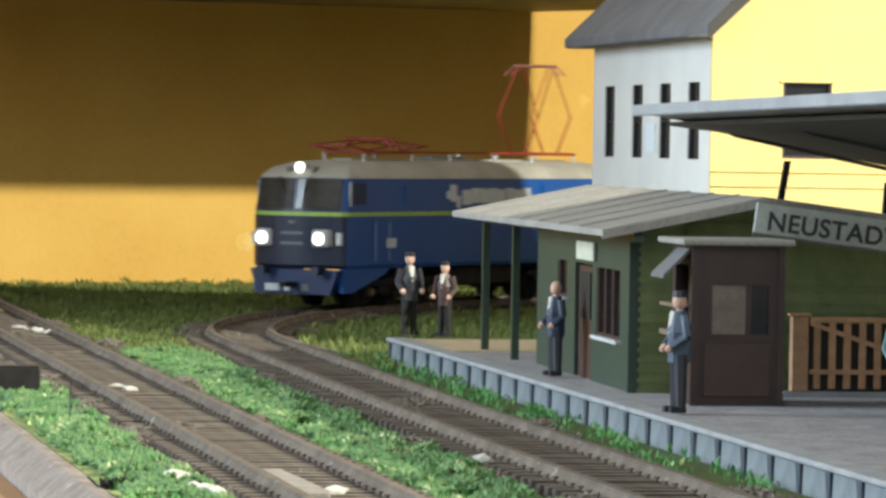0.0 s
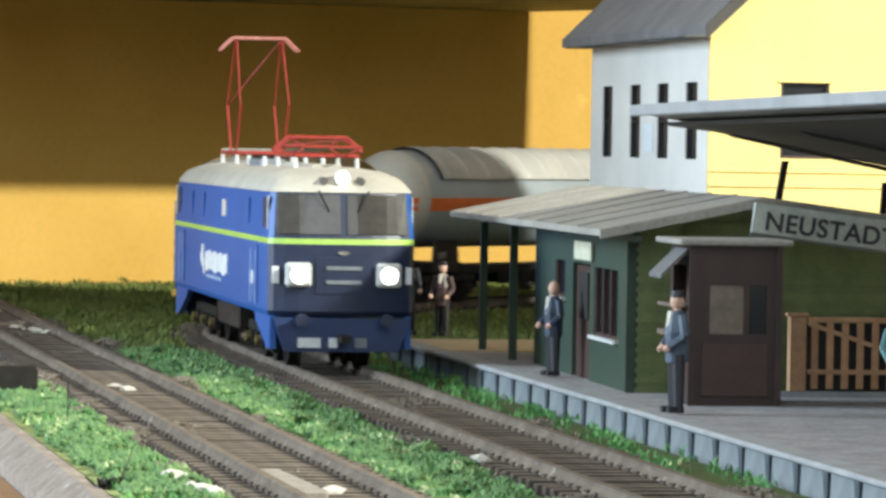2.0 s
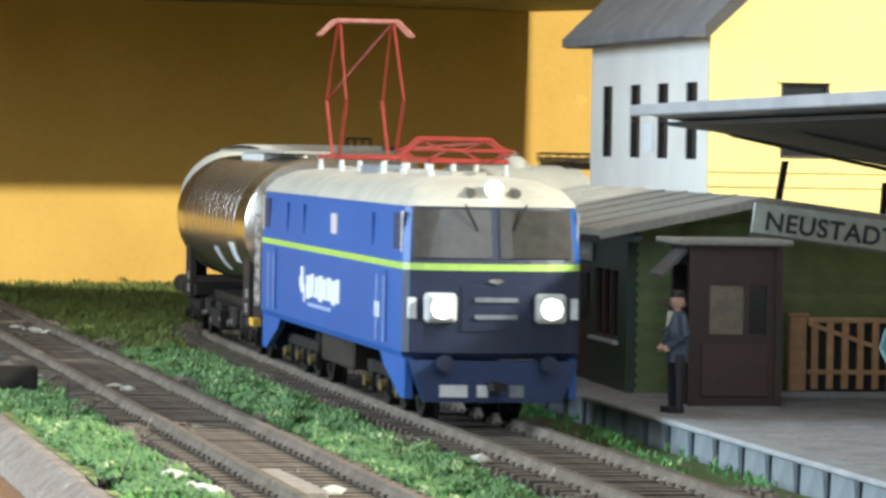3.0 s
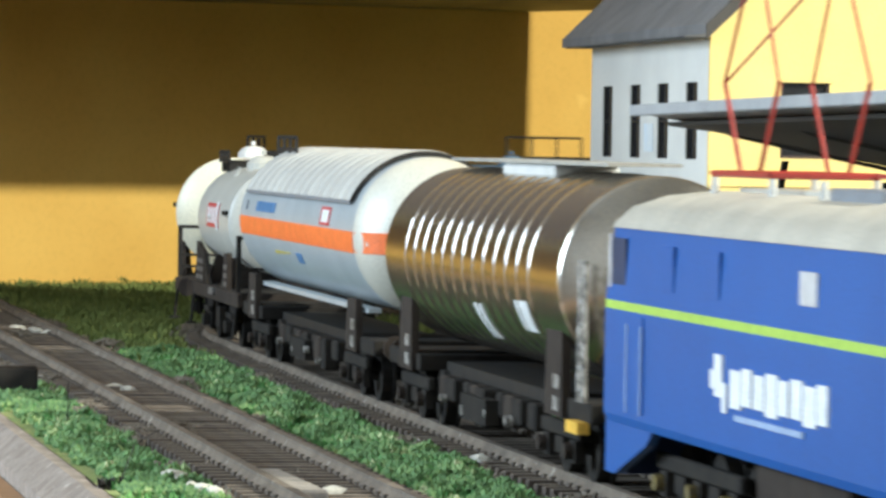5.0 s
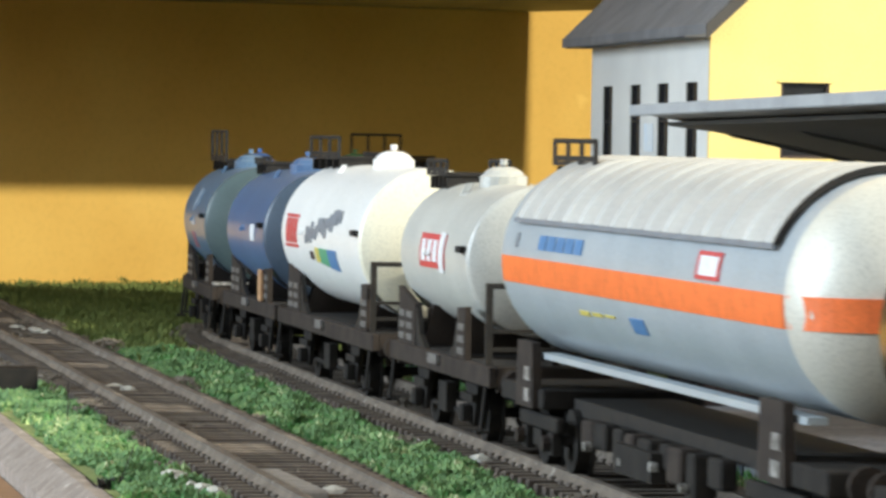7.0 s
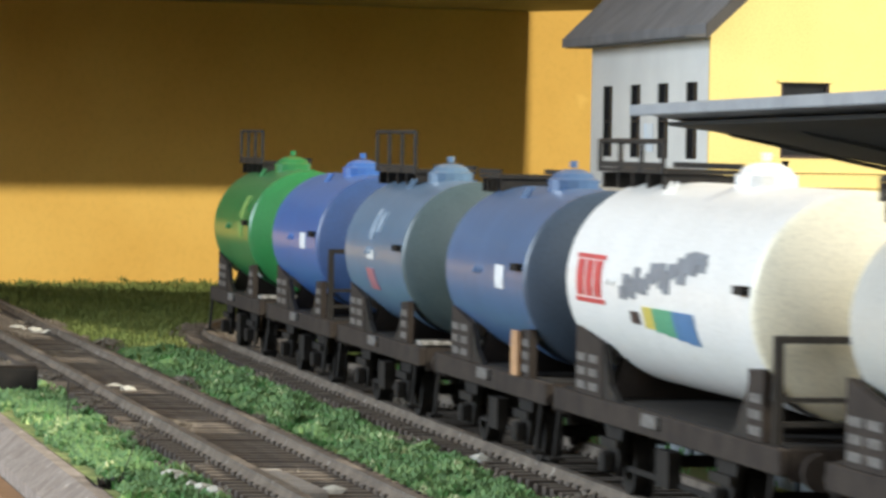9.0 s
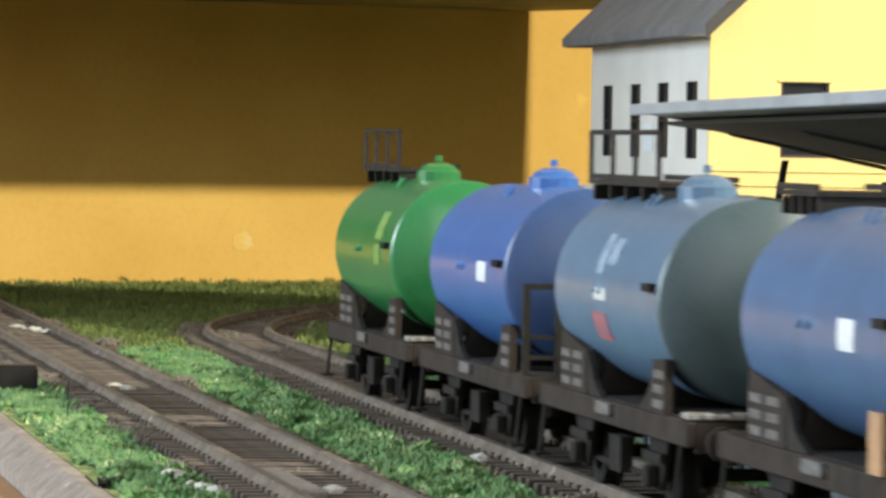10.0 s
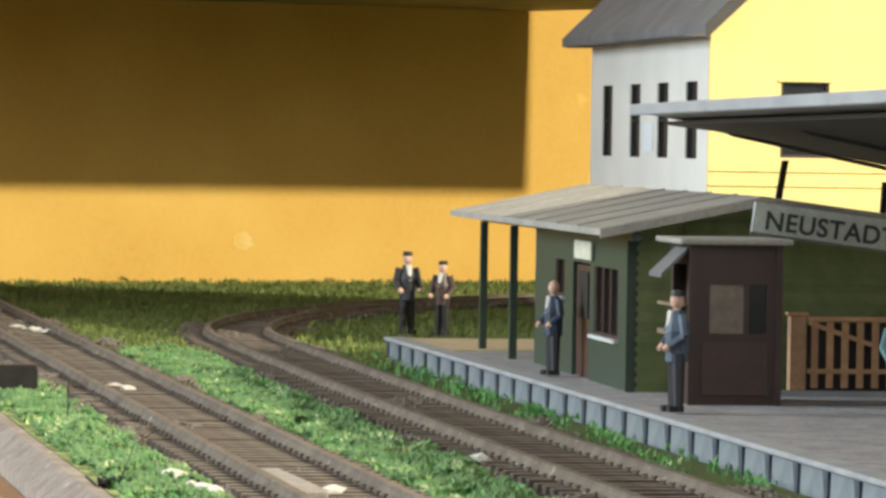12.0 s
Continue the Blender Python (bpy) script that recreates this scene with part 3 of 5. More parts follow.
    part("verge_board", hull([(-0.0099, y0 - 0.0008, zl - 0.0006), (xr, y0 - 0.0008, zr - 0.0006), (xr, y0 - 0.0008, zr + 0.0012), (-0.0099, y0 - 0.0008, zl + 0.0012)], (0, 0.0007, 0)), FELT, t)
    part("purlin", box(-0.0025, y0 + 0.002, zl - 0.0012, -0.0005, y0 + ln - 0.004, zl + 0.0004), GREEN_TRIM, t)
    for y in (0.1336, 0.18):
        part("post", box(-0.0036, y - 0.0009, z0, -0.0018, y + 0.0009, zl - 0.0012), GREEN_TRIM, t, "dark green roof post")
    part("bench", box(0.004, 0.125, z0, 0.02, 0.129, 0.008), BROWN, t)
    # name board along the verge of the far slope
    sg = thing("name_board", "grey station name board reading NEUSTADT", "sign", SHED @ Matrix.Translation((xr - 0.002, y0 - 0.0012, zr - 0.0005)) @ Matrix.Rotation(radians(7.0), 4, "Y"))
    part("board", box(-0.0005, -0.001, -0.0056, 0.045, 0, 0.0008, bevel=0.0002), SIGN_MAT, sg)
    part("rim", box(-0.0006, -0.0013, -0.0061, 0.0451, -0.0002, -0.0057), FELT_DARK, sg)
    cu = bpy.data.curves.new("lettering", "FONT")
    cu.body, cu.size, cu.extrude, cu.space_character = "NEUSTADT", 0.0054, 0.00008, 1.06
    cu.offset = 0.00012
    cu.materials.append(LETTER)
    tx = new("lettering", cu)
    tx.parent = sg
    tx.matrix_basis = pose(0.0021, -0.00112, -0.0046, 90, 0, 0)


def kiosk():
    t = thing("kiosk", "dark brown wooden kiosk with grey flat roof on platform", "kiosk", pose(0.0508, 0.8749, 0, 0, 0, 9))
    z0, z1, w, l = PLAT_Z - 0.0004, 0.0343, 0.0178, 0.0215
    h = [(0.0036, 0.0108, 0.0162, 0.0262), (0.0118, 0.0154, 0.0162, 0.0262)]
    part("front_wall", pierced(0, w, z0, z1, h, 0.0012, "x"), BROWN, t)
    for i, q in enumerate(h):
        part("window", box(q[0], 0.0006, q[2], q[1], 0.0009, q[3]), (CURTAIN if i == 0 else GLASS_DARK), t, "pale curtained pane" if i == 0 else "")
    part("lower_panel", box(0.002, -0.0005, z0 + 0.002, w - 0.002, -0.0001, 0.0145, bevel=0.0001), REDBROWN, t)
    part("corner_post", box(-0.0008, -0.0006, z0, 0.0006, -0.0001, z1), BROWN, t)
    part("corner_post", box(w - 0.0006, -0.0006, z0, w + 0.0008, -0.0001, z1), BROWN, t)
    part("side_wall", pierced(0.0013, l, z0, z1, [(0.006, 0.019, 0.017, 0.030)], 0.0012, "y"), BROWN, t)
    part("side_wall", box(w - 0.0012, 0.0013, z0, w, l, z1), BROWN, t)
    part("back_wall", box(0.0013, l - 0.0012, z0, w - 0.0013, l, z1), BROWN, t)
    part("counter", box(-0.0035, 0.004, 0.0155, -0.0002, 0.018, 0.0166), CURTAIN, t, "small pale counter shelf")
    part("counter", box(-0.0035, 0.004, 0.0215, -0.0002, 0.018, 0.0222), CURTAIN, t)
    part("awning", hull([(-0.0005, 0.003, 0.0335), (-0.006, 0.003, 0.0282), (-0.006, 0.003, 0.0274), (-0.0005, 0.003, 0.0326)], (0, 0.012, 0)), FELT_DARK, t, "sloping grey awning board")
    part("roof_slab", box(-0.0032, -0.003, z1, w + 0.0024, l + 0.001, z1 + 0.0012, bevel=0.0003), FELT, t, "pale grey flat roof slab")


def gate():
    t = thing("fence_gate", "brown wooden picket gate beside the green hall", "fence", pose(0.0747, 0.9118, 0, 0, 0, 8.5))
    z0 = PLAT_Z - 0.0004
    part("plinth", box(-0.003, -0.0012, z0, 0.06, 0.0012, z0 + 0.0012), COPING, t)
    z = z0 + 0.0012
    for x in (-0.0014, 0.0395):
        p = part("gate_post", box(x, -0.001, z, x + 0.0038, 0.001, 0.0188, bevel=0.0003), FENCE, t)
        part("cap", box(x - 0.0004, -0.0014, 0.0188, x + 0.0042, 0.0014, 0.0194), FENCE, p)
    for i in range(11):
        x = 0.0036 + i * 0.0033
        part("picket", box(x, -0.0004, z + 0.0006, x + 0.0015, 0.0003, 0.0176, bevel=0.0001), FENCE, t)
    # near-black sheet, added for the shade seen between the pickets
    part("backing", box(0.0027, 0.0016, z, 0.0394, 0.0022, 0.0172), DARK, t, "near-black sheet standing in for shade between the pickets")
    part("top_rail", box(0.0027, -0.001, 0.0176, 0.0394, 0.0006, 0.0186), FENCE, t)
    part("lower_rail", box(0.0027, -0.001, 0.0065, 0.0394, -0.0005, 0.0075), FENCE, t)
    part("brace", hull([(0.0027, -0.0011, 0.0168), (0.0027, -0.0011, 0.0178), (0.0394, -0.0011, 0.0056), (0.0394, -0.0011, 0.0046)], (0, 0.0005, 0)), FENCE, t)


def canopy():
    """A butterfly roof along the platform: both halves slope down to the valley over the posts."""
    t = thing("platform_canopy", "grey platform canopy with dark underside on thin posts", "canopy", pose(0.0427, 1.0, -0.0012, -0.45, 0, 10.26))
    ze, zv, wv, ln = 0.0622, 0.0518, 0.0645, 0.62
    part("fascia", box(0, -ln, ze, 0.0016, 0, ze + 0.0026, bevel=0.0003), CANOPY, t, "pale grey eaves board")
    part("roof_half", hull([(0.0017, -ln, ze + 0.0008), (wv, -ln, zv + 0.0008), (wv, -ln, zv + 0.0024), (0.0017, -ln, ze + 0.0024)], (0, ln, 0)), CANOPY, t)
    # right half: unseen, pitched steeply to block the lamp from the platform
    part("roof_half", hull([(wv + 0.0001, -ln, zv + 0.0008), (0.14, -ln, 0.0765), (0.14, -ln, 0.0781), (wv + 0.0001, -ln, zv + 0.0024)], (0, ln, 0)), CANOPY, t)
    part("soffit", hull([(0.009, -ln, ze - 0.0021), (0.02, -ln, ze - 0.0033), (wv, -ln, zv - 0.0008), (wv, -ln, zv + 0.0007), (0.009, -ln, ze - 0.0012)], (0, ln - 0.001, 0)), CANOPY_SHADE, t, "underside coloured dark as in shade")
    part("valley_gutter", box(wv - 0.002, -ln, zv - 0.0022, wv + 0.002, -0.002, zv - 0.0009), CANOPY_SHADE, t)
    for i in range(9):
        y = -0.004 - i * 0.068
        part("bracket", hull([(0.021, y, ze - 0.0034), (wv - 0.0021, y, zv - 0.0008), (wv - 0.0021, y, zv - 0.0018), (0.024, y, ze - 0.0046)], (0, -0.0015, 0)), CANOPY_SHADE, t)
    for x, y, dx in ((0.0371, -0.001, -0.0085), (0.0605, -0.004, -0.003)):
        z = ze - 0.0042 - (x - 0.009) * 0.2
        part("post", hull([(x - 0.0007, y, z), (x + 0.0007, y, z), (x + dx + 0.0007, y, PLAT_Z - 0.0004), (x + dx - 0.0007, y, PLAT_Z - 0.0004)], (0, -0.0014, 0)), BLACK, t, "thin dark canopy post")


def figure(name, label, x, y, h, coat, legs, skin=True, rz=0, hat=False, cross=False):
    """A plain standing miniature as one mesh: legs, coat, arms and a head."""
    bm = bmesh.new()
    k = h / 0.022
    faces = []

    def mark(idx):
        for f in bm.faces:
            if f not in seen:
                f.material_index = idx
                seen.add(f)
    seen = set()
    for sx in (-1, 1):
        add_rod(bm, (sx * 0.0013 * k, 0, 0), (sx * 0.001 * k, 0, 0.0105 * k), 0.0009 * k, 7, 0.0013 * k)
        add_box(bm, sx * 0.0014 * k - 0.0007, -0.0022 * k, -0.0001, sx * 0.0014 * k + 0.0007, 0.0008 * k, 0.001 * k)
    mark(1)
    add_rod(bm, (0, 0, 0.009 * k), (0, 0, 0.0145 * k), 0.0021 * k, 9, 0.0023 * k)
    add_rod(bm, (0, 0, 0.0145 * k), (0, 0, 0.0184 * k), 0.0025 * k, 9, 0.0013 * k)
    for sx in (-1, 1):
        add_rod(bm, (sx * 0.0024 * k, 0, 0.0176 * k), (sx * 0.0033 * k, 0.0002, 0.0138 * k), 0.0009 * k, 7)
        add_rod(bm, (sx * 0.0033 * k, 0.0002, 0.0138 * k), (sx * (0.0014 if cross else 0.0028) * k, -0.0022 * k, 0.0118 * k), 0.0008 * k, 7)
    mark(0)
    m = Matrix.Translation((0, 0, 0.0202 * k)) @ Matrix.Diagonal((0.0013 * k, 0.0014 * k, 0.0018 * k, 1))
    bmesh.ops.create_icosphere(bm, subdivisions=2, radius=1.0, matrix=m)
    add_rod(bm, (0, 0, 0.018 * k), (0, 0, 0.019 * k), 0.0007 * k, 6)
    for sx in (-1, 1):
        end = sx * (0.0014 if cross else 0.0028) * k
        add_rod(bm, (end, -0.0022 * k, 0.0118 * k), (end * 0.9, -0.0031 * k, 0.0112 * k), 0.0008 * k, 6, 0.0005 * k)
    mark(2)
    # shirt front between the lapels
    add_rod(bm, (0, -0.0019 * k, 0.0142 * k), (0, -0.0010 * k, 0.0182 * k), 0.0005 * k, 6, 0.0009 * k)
    mark(3)
    if hat:
        add_rod(bm, (0, 0, 0.0209 * k), (0, 0, 0.022 * k), 0.0015 * k, 9, 0.0012 * k)
        mark(1)
    ob = linked(name, bm, [coat, legs, SKIN if skin else PALE, PALE], smooth=False)
    ob.matrix_basis = pose(x, y, PLAT_Z + 0.0001, 0, 0, rz)
    return tagged(ob, label, "figurine", "figurines on the platform")


# ---- rolling stock: x forward, y to its left, z up from the rail ----
def wheelset(parent, x, r=0.0053, name="wheelset"):
    bm = bmesh.new()
    for s in (-1, 1):
        add_rod(bm, (x, s * 0.0072, r), (x, s * 0.0098, r), r, 20)
        add_rod(bm, (x, s * 0.0068, r), (x, s * 0.0074, r), r + 0.0008, 20)
    add_rod(bm, (x, -0.0122, r), (x, 0.0122, r), 0.001, 8)
    return part(name, bm, UNDER, parent)


def bogie(parent, x, axles, span, frame_mat=None, box_mat=None):
    """A bogie: two side frames with springs and axle boxes, and its wheelsets."""
    b = part("bogie", add_box(box(x - span / 2 - 0.004, -0.006, 0.0075, x + span / 2 + 0.004, 0.006, 0.0095), x - 0.004, -0.011, 0.006, x + 0.004, 0.011, 0.0085), UNDER, parent)
    for s in (-1, 1):
        bm = bmesh.new()
        y0, y1 = sorted((s * 0.0118, s * 0.0133))
        add_box(bm, x - span / 2 - 0.0045, y0, 0.0068, x + span / 2 + 0.0045, y1, 0.0092, bevel=0.0003)
        for i in range(axles):
            ax = x - span / 2 + span * i / (axles - 1)
            add_box(bm, ax - 0.0022, y0, 0.003, ax + 0.0022, y1, 0.0067)
            if i < axles - 1:
                add_box(bm, ax + span / (axles - 1) / 2 - 0.003, y0, 0.004, ax + span / (axles - 1) / 2 + 0.003, y1 if s > 0 else y1, 0.0067)
        part("side_frame", bm, frame_mat or UNDER, b)
        for i in range(axles):
            ax = x - span / 2 + span * i / (axles - 1)
            part("axle_box", rod((ax, s * 0.0134, 0.005), (ax, s * 0.0147, 0.005), 0.0013, 8), box_mat or UNDER_BROWN, b)
    for i in range(axles):
        wheelset(b, x - span / 2 + span * i / (axles - 1))
    return b


def buffers(parent, x, s, z=0.0121, r=0.0026, head=None):
    for y in (-0.0101, 0.0101):
        b = part("buffer", rod((x, y, z), (x + s * 0.005, y, z), 0.0011, 8), UNDER, parent)
        part("buffer_head", rod((x + s * 0.005, y, z), (x + s * 0.0062, y, z), r, 12), head or UNDER_BROWN, b)
    part("coupling", box(min(x, x + s * 0.009), -0.0013, 0.007, max(x, x + s * 0.009), 0.0013, 0.0085), BLACK, parent)


LOCO_HALF = 0.1025


def loco():
    t = thing("electric_locomotive", "blue electric locomotive with lime stripe and red pantographs", "locomotive")
    # rings: z, half width, front at the corner, front in the middle
    rings = [(0.0128, 0.0170, -0.0012, 0.0022), (0.0140, 0.0174, -0.0002, 0.0034), (0.0298, 0.0174, -0.0002, 0.0034), (0.0304, 0.0174, -0.0003, 0.0033),
             (0.0311, 0.0174, -0.0004, 0.0032), (0.0420, 0.0167, -0.0028, 0.0008)]
    roofs = [(0.0420, 0.0170, -0.0026, 0.0012), (0.0428, 0.0168, -0.0034, 0.0004), (0.0452, 0.0150, -0.0068, -0.0035), (0.0470, 0.0112, -0.013, -0.0095), (0.0478, 0.006, -0.02, -0.017)]

    def outline(hw, xc, xm):
        pts = []
        for k in range(-5, 6):
            v = k / 5
            x = xm + (xc - xm) * v * v
            if abs(k) == 5:
                pts += [(x - 0.0016, v * hw), (x - 0.0002, v * (hw - 0.0012))][:: 1 if k < 0 else -1]
            else:
                pts.append((x, v * hw * 0.985))
        return [(x + LOCO_HALF, y) for x, y in pts] + [(-x - LOCO_HALF, y) for x, y in pts[::-1]]

    def loft(levels, cap_top, cap_bot):
        bm = bmesh.new()
        rs = [[bm.verts.new((x, y, z)) for x, y in outline(hw, xc, xm)] for z, hw, xc, xm in levels]
        for a, b in zip(rs, rs[1:]):
            for i in range(len(a)):
                j = (i + 1) % len(a)
                f = bm.faces.new((a[i], a[j], b[j], b[i]))
                if abs(a[0].co.z - 0.0298) < 1e-5 or abs(a[0].co.z - 0.0304) < 1e-5:
                    f.material_index = 1
                elif abs(f.calc_center_median().x) > LOCO_HALF - 0.0022:
                    f.material_index = 2
        if cap_top:
            bm.faces.new(rs[-1])
        if cap_bot:
            bm.faces.new(rs[0][::-1])
        bmesh.ops.recalc_face_normals(bm, faces=bm.faces)
        return bm
    body = part("body", loft(rings, True, True), [BLUE, LIME, NAVY], t)
    part("roof", loft(roofs, True, False), [ROOF_GREY, ROOF_GREY, ROOF_GREY], t, "pale grey roof", smooth=True)
    X = LOCO_HALF

    def skin(y, z, off=0.0003):
        """A point on the front face."""
        for a, b in zip(rings, rings[1:]):
            if a[0] <= z <= b[0]:
                f = (z - a[0]) / (b[0] - a[0])
                hw, xc, xm = (a[i] + (b[i] - a[i]) * f for i in (1, 2, 3))
                return X + xm + (xc - xm) * (y / hw) ** 2 + off
        return X

    def front_panel(name, ys, z0, z1, material, label="", deep=0.0012, parent=body, end=1):
        bm = bmesh.new()
        n = 6
        lo, hi = [], []
        for i in range(n + 1):
            y = ys[0] + (ys[1] - ys[0]) * i / n
            for z, row in ((z0, lo), (z1, hi)):
                row.append((bm.verts.new((end * skin(y, z), end * y, z)), bm.verts.new((end * (skin(y, z) - deep), end * y, z))))
        for i in range(n):
            for q in ((lo[i][0], lo[i + 1][0], hi[i + 1][0], hi[i][0]), (hi[i][0], hi[i + 1][0], hi[i + 1][1], hi[i][1]), (lo[i][1], lo[i + 1][1], lo[i + 1][0], lo[i][0])):
                bm.faces.new(q)
        for i in (0, n):
            bm.faces.new((lo[i][0], hi[i][0], hi[i][1], lo[i][1]))
        bmesh.ops.recalc_face_normals(bm, faces=bm.faces)
        return part(name, bm, material, parent, label)
    for e in (1, -1):
        for s in (-1, 1):
            w = front_panel("windscreen", sorted((s * 0.0008, s * 0.0153)), 0.0322, 0.0415, WINDSCREEN, "dark cab windscreen", end=e)
            ys = (0.0008, 0.0018)
            part("wiper", rod((e * (skin(s * 0.006, 0.04) + 0.0006), e * s * 0.006, 0.0425), (e * (skin(s * 0.004, 0.038) + 0.0004), e * s * 0.0035, 0.0375), 0.00022, 5), BLACK, w)
            h = part("headlight_housing", box(e * (X - 0.001) if e > 0 else -X - 0.0052, -0.003 + e * s * 0.0107, 0.0198, X + 0.0044 if e > 0 else -X + 0.001, 0.003 + e * s * 0.0107, 0.0255, bevel=0.0006), GREYWHITE, body, "pale square headlight housing")
            part("lens", rod((e * (X + 0.0040), e * s * 0.0107, 0.0226), (e * (X + 0.0051), e * s * 0.0107, 0.0226), 0.0020, 14), LENS if e > 0 else GLASS_DARK, h, "lit white headlight" if e > 0 else "")
            part("lens_rim", box(e * (X + 0.0041) if e > 0 else -X - 0.0047, e * s * 0.0107 - 0.0023, 0.0203, X + 0.0047 if e > 0 else -(X + 0.0041), e * s * 0.0107 + 0.0023, 0.025, bevel=0.0004), GREYWHITE, h)
            part("tail_light", box(e * X - 0.001, e * s * 0.0158 - 0.0007, 0.0205, e * X + e * 0.0012 + (0 if e > 0 else 0.0005), e * s * 0.0158 + 0.0007, 0.0245) if e > 0 else box(-X - 0.0012, -s * 0.0155 - 0.0008, 0.021, -X + 0.001, -s * 0.0155 + 0.0008, 0.0245), WHITE if e > 0 else TAIL, body)
        front_panel("grille_panel", (-0.0066, 0.0066), 0.0182, 0.0268, NAVY, "dark grille panel", end=e)
        for z in (0.0205, 0.0238):
            front_panel("plate_bar", (-0.0042, 0.0042), z, z + 0.0009, PRINT_GREY, "unreadable raised plate", deep=0.0002, end=e).matrix_basis = pose(e * 0.0004, 0, 0)
        em = part("emblem", hull([(0, -0.0016, 0.0278), (0, 0, 0.0284), (0, 0.0016, 0.0278), (0, 0, 0.0272)], (0.0004, 0, 0)), CHIP_GLINT, body)
        em.matrix_basis = pose(e * (X + 0.0034), 0, 0)
        l = part("roof_lamp", box(-0.002, -0.0014, 0.0436, 0.0012, 0.0014, 0.0472, bevel=0.0004), GREYWHITE, t, "headlamp above the windscreens")
        l.matrix_basis = pose(e * (X - 0.0022), 0, 0)
        part("roof_lens", rod((0.0012 if e > 0 else -0.0022, 0, 0.0454), (0.002 if e > 0 else -0.003, 0, 0.0454), 0.0016, 12), LENS if e > 0 else GLASS_DARK, l)
        for s in (-1, 1):
            part("horn", rod((e * (X - 0.006), s * 0.0045, 0.0452), (e * (X - 0.001), s * 0.0045, 0.0446), 0.0006, 7, 0.001), STEEL, t)
        # plough and lower apron
        ap = hull([(0.0, -0.0165, 0.0125), (0.0, 0.0165, 0.0125), (0.0, 0.0135, 0.0045), (0.0, -0.0135, 0.0045)], (0.003, 0, 0))
        a = part("apron", ap, NAVY_BLUE, t, "dark blue lower apron")
        a.matrix_basis = pose(e * (X + (0.0006 if e > 0 else -0.0006)) - (0.0015), 0, 0)
        for y0, y1, mm in ((-0.0105, -0.0052, WHITE), (-0.0032, -0.0012, WHITE), (0.003, 0.0058, PRINT_GREY)):
            part("step_plate", box(e * (X + 0.0022) - 0.0006, y0, 0.0055, e * (X + 0.0022) + 0.0006, y1, 0.0078), mm, a).matrix_parent_inverse = a.matrix_basis.inverted()
        for s in (-1, 1):
            sk = hull([(0, 0, 0.0128), (-e * 0.03, 0, 0.0128), (-e * 0.026, 0, 0.0105), (-e * 0.006, 0, 0.005), (0, 0, 0.005)], (0, -s * 0.0015, 0))
            part("corner_step", sk, BLUE, t).matrix_basis = pose(e * (X - 0.0008), s * 0.0168, 0)
        buffers(t, e * (X + 0.0002), e, 0.0121, 0.0016, NAVY)
    # sides
    for s in (-1, 1):
        yy = s * 0.01745

        def plate(name, x0, x1, z0, z1, mm, label="", parent=body, th=0.0003):
            a, b = sorted((yy - s * 0.0004, yy + s * th))
            return part(name, box(x0, a, z0, x1, b, z1), mm, parent, label)
        for c in (X - 0.0235, -X + 0.0235):
            plate("cab_door", c - 0.0034, c + 0.0034, 0.0150, 0.0292, BLUE, th=0.0002)
            for hx in (-0.0045, 0.0045):
                part("handrail", rod((c + hx, yy + s * 0.0007, 0.015), (c + hx, yy + s * 0.0007, 0.028), 0.00016, 5), PRINT_PALE, body)
        for c in (X - 0.0095, -X + 0.0095):
            w = plate("cab_side_window", c - 0.0045, c + 0.0045, 0.0335, 0.0405, SIDE_GLASS, th=-0.0002)
            plate("window_frame", c + (0.0046 if c > 0 else -0.0062), c + (0.0062 if c > 0 else -0.0046), 0.033, 0.041, WINDOW_FRAME, parent=w, th=-0.0001)
        for c in (0.012, -0.006 - 0.03, 0.06, -0.062):
            if c == 0.012:
                plate("machine_window", c - 0.004, c + 0.004, 0.0345, 0.0388, WINDOW_FRAME, "pale small window", th=-0.0001)
            else:
                plate("grille", c - 0.0035, c + 0.0035, 0.0335, 0.040, BLUE, th=-0.00005)
        # the lettering stands below the stripe on one side and above it on the other
        q, ox, oz, fl = (0, 0.0, 0.0, 1) if s < 0 else (1, 0.0, 0.0138, -1)

        def mark(name, x0, x1, z0, z1, mm, label=""):
            a, b = sorted((fl * x0, fl * x1))
            plate(name, a + ox, b + ox, z0 + oz, z1 + oz, mm, label)
        mark("emblem", -0.033, -0.029, 0.0205, 0.0262, WHITE, "white emblem shape")
        mark("emblem", -0.0352, -0.0332, 0.0215, 0.0240, WHITE)
        mark("emblem", -0.0288, -0.0265, 0.0185, 0.0225, WHITE)
        for k in range(8):
            a = -0.0245 + k * 0.0061
            mark("logo_bar", a, a + (0.0056, 0.0048, 0.0053)[k % 3], 0.0200 if k % 3 else 0.0194, 0.0250 if k % 2 else 0.0245, WHITE)
        if not q:
            mark("logo_bar", -0.022, 0.012, 0.0178, 0.0186, PRINT_PALE)
        plate("number_bar", X - 0.030 - 0.003, X - 0.030 + 0.003, 0.0195, 0.0225, WHITE, "small white unreadable mark")
    # roof gear
    deck = part("roof_walk", box(-0.075, -0.0035, 0.0478, 0.075, 0.0035, 0.0484), ROOF_GREY, t)
    for x in (-0.074, -0.042, -0.016, 0.016, 0.042, 0.074):
        for s in (-1, 1):
            part("insulator", rod((x, s * 0.0075, 0.0468), (x, s * 0.0075, 0.0500), 0.0007, 8, 0.0005), GREYWHITE, t, "white roof insulator")
    part("roof_box", box(-0.012, -0.008, 0.0465, 0.012, -0.0015, 0.0492, bevel=0.0004), PRINT_GREY, t)
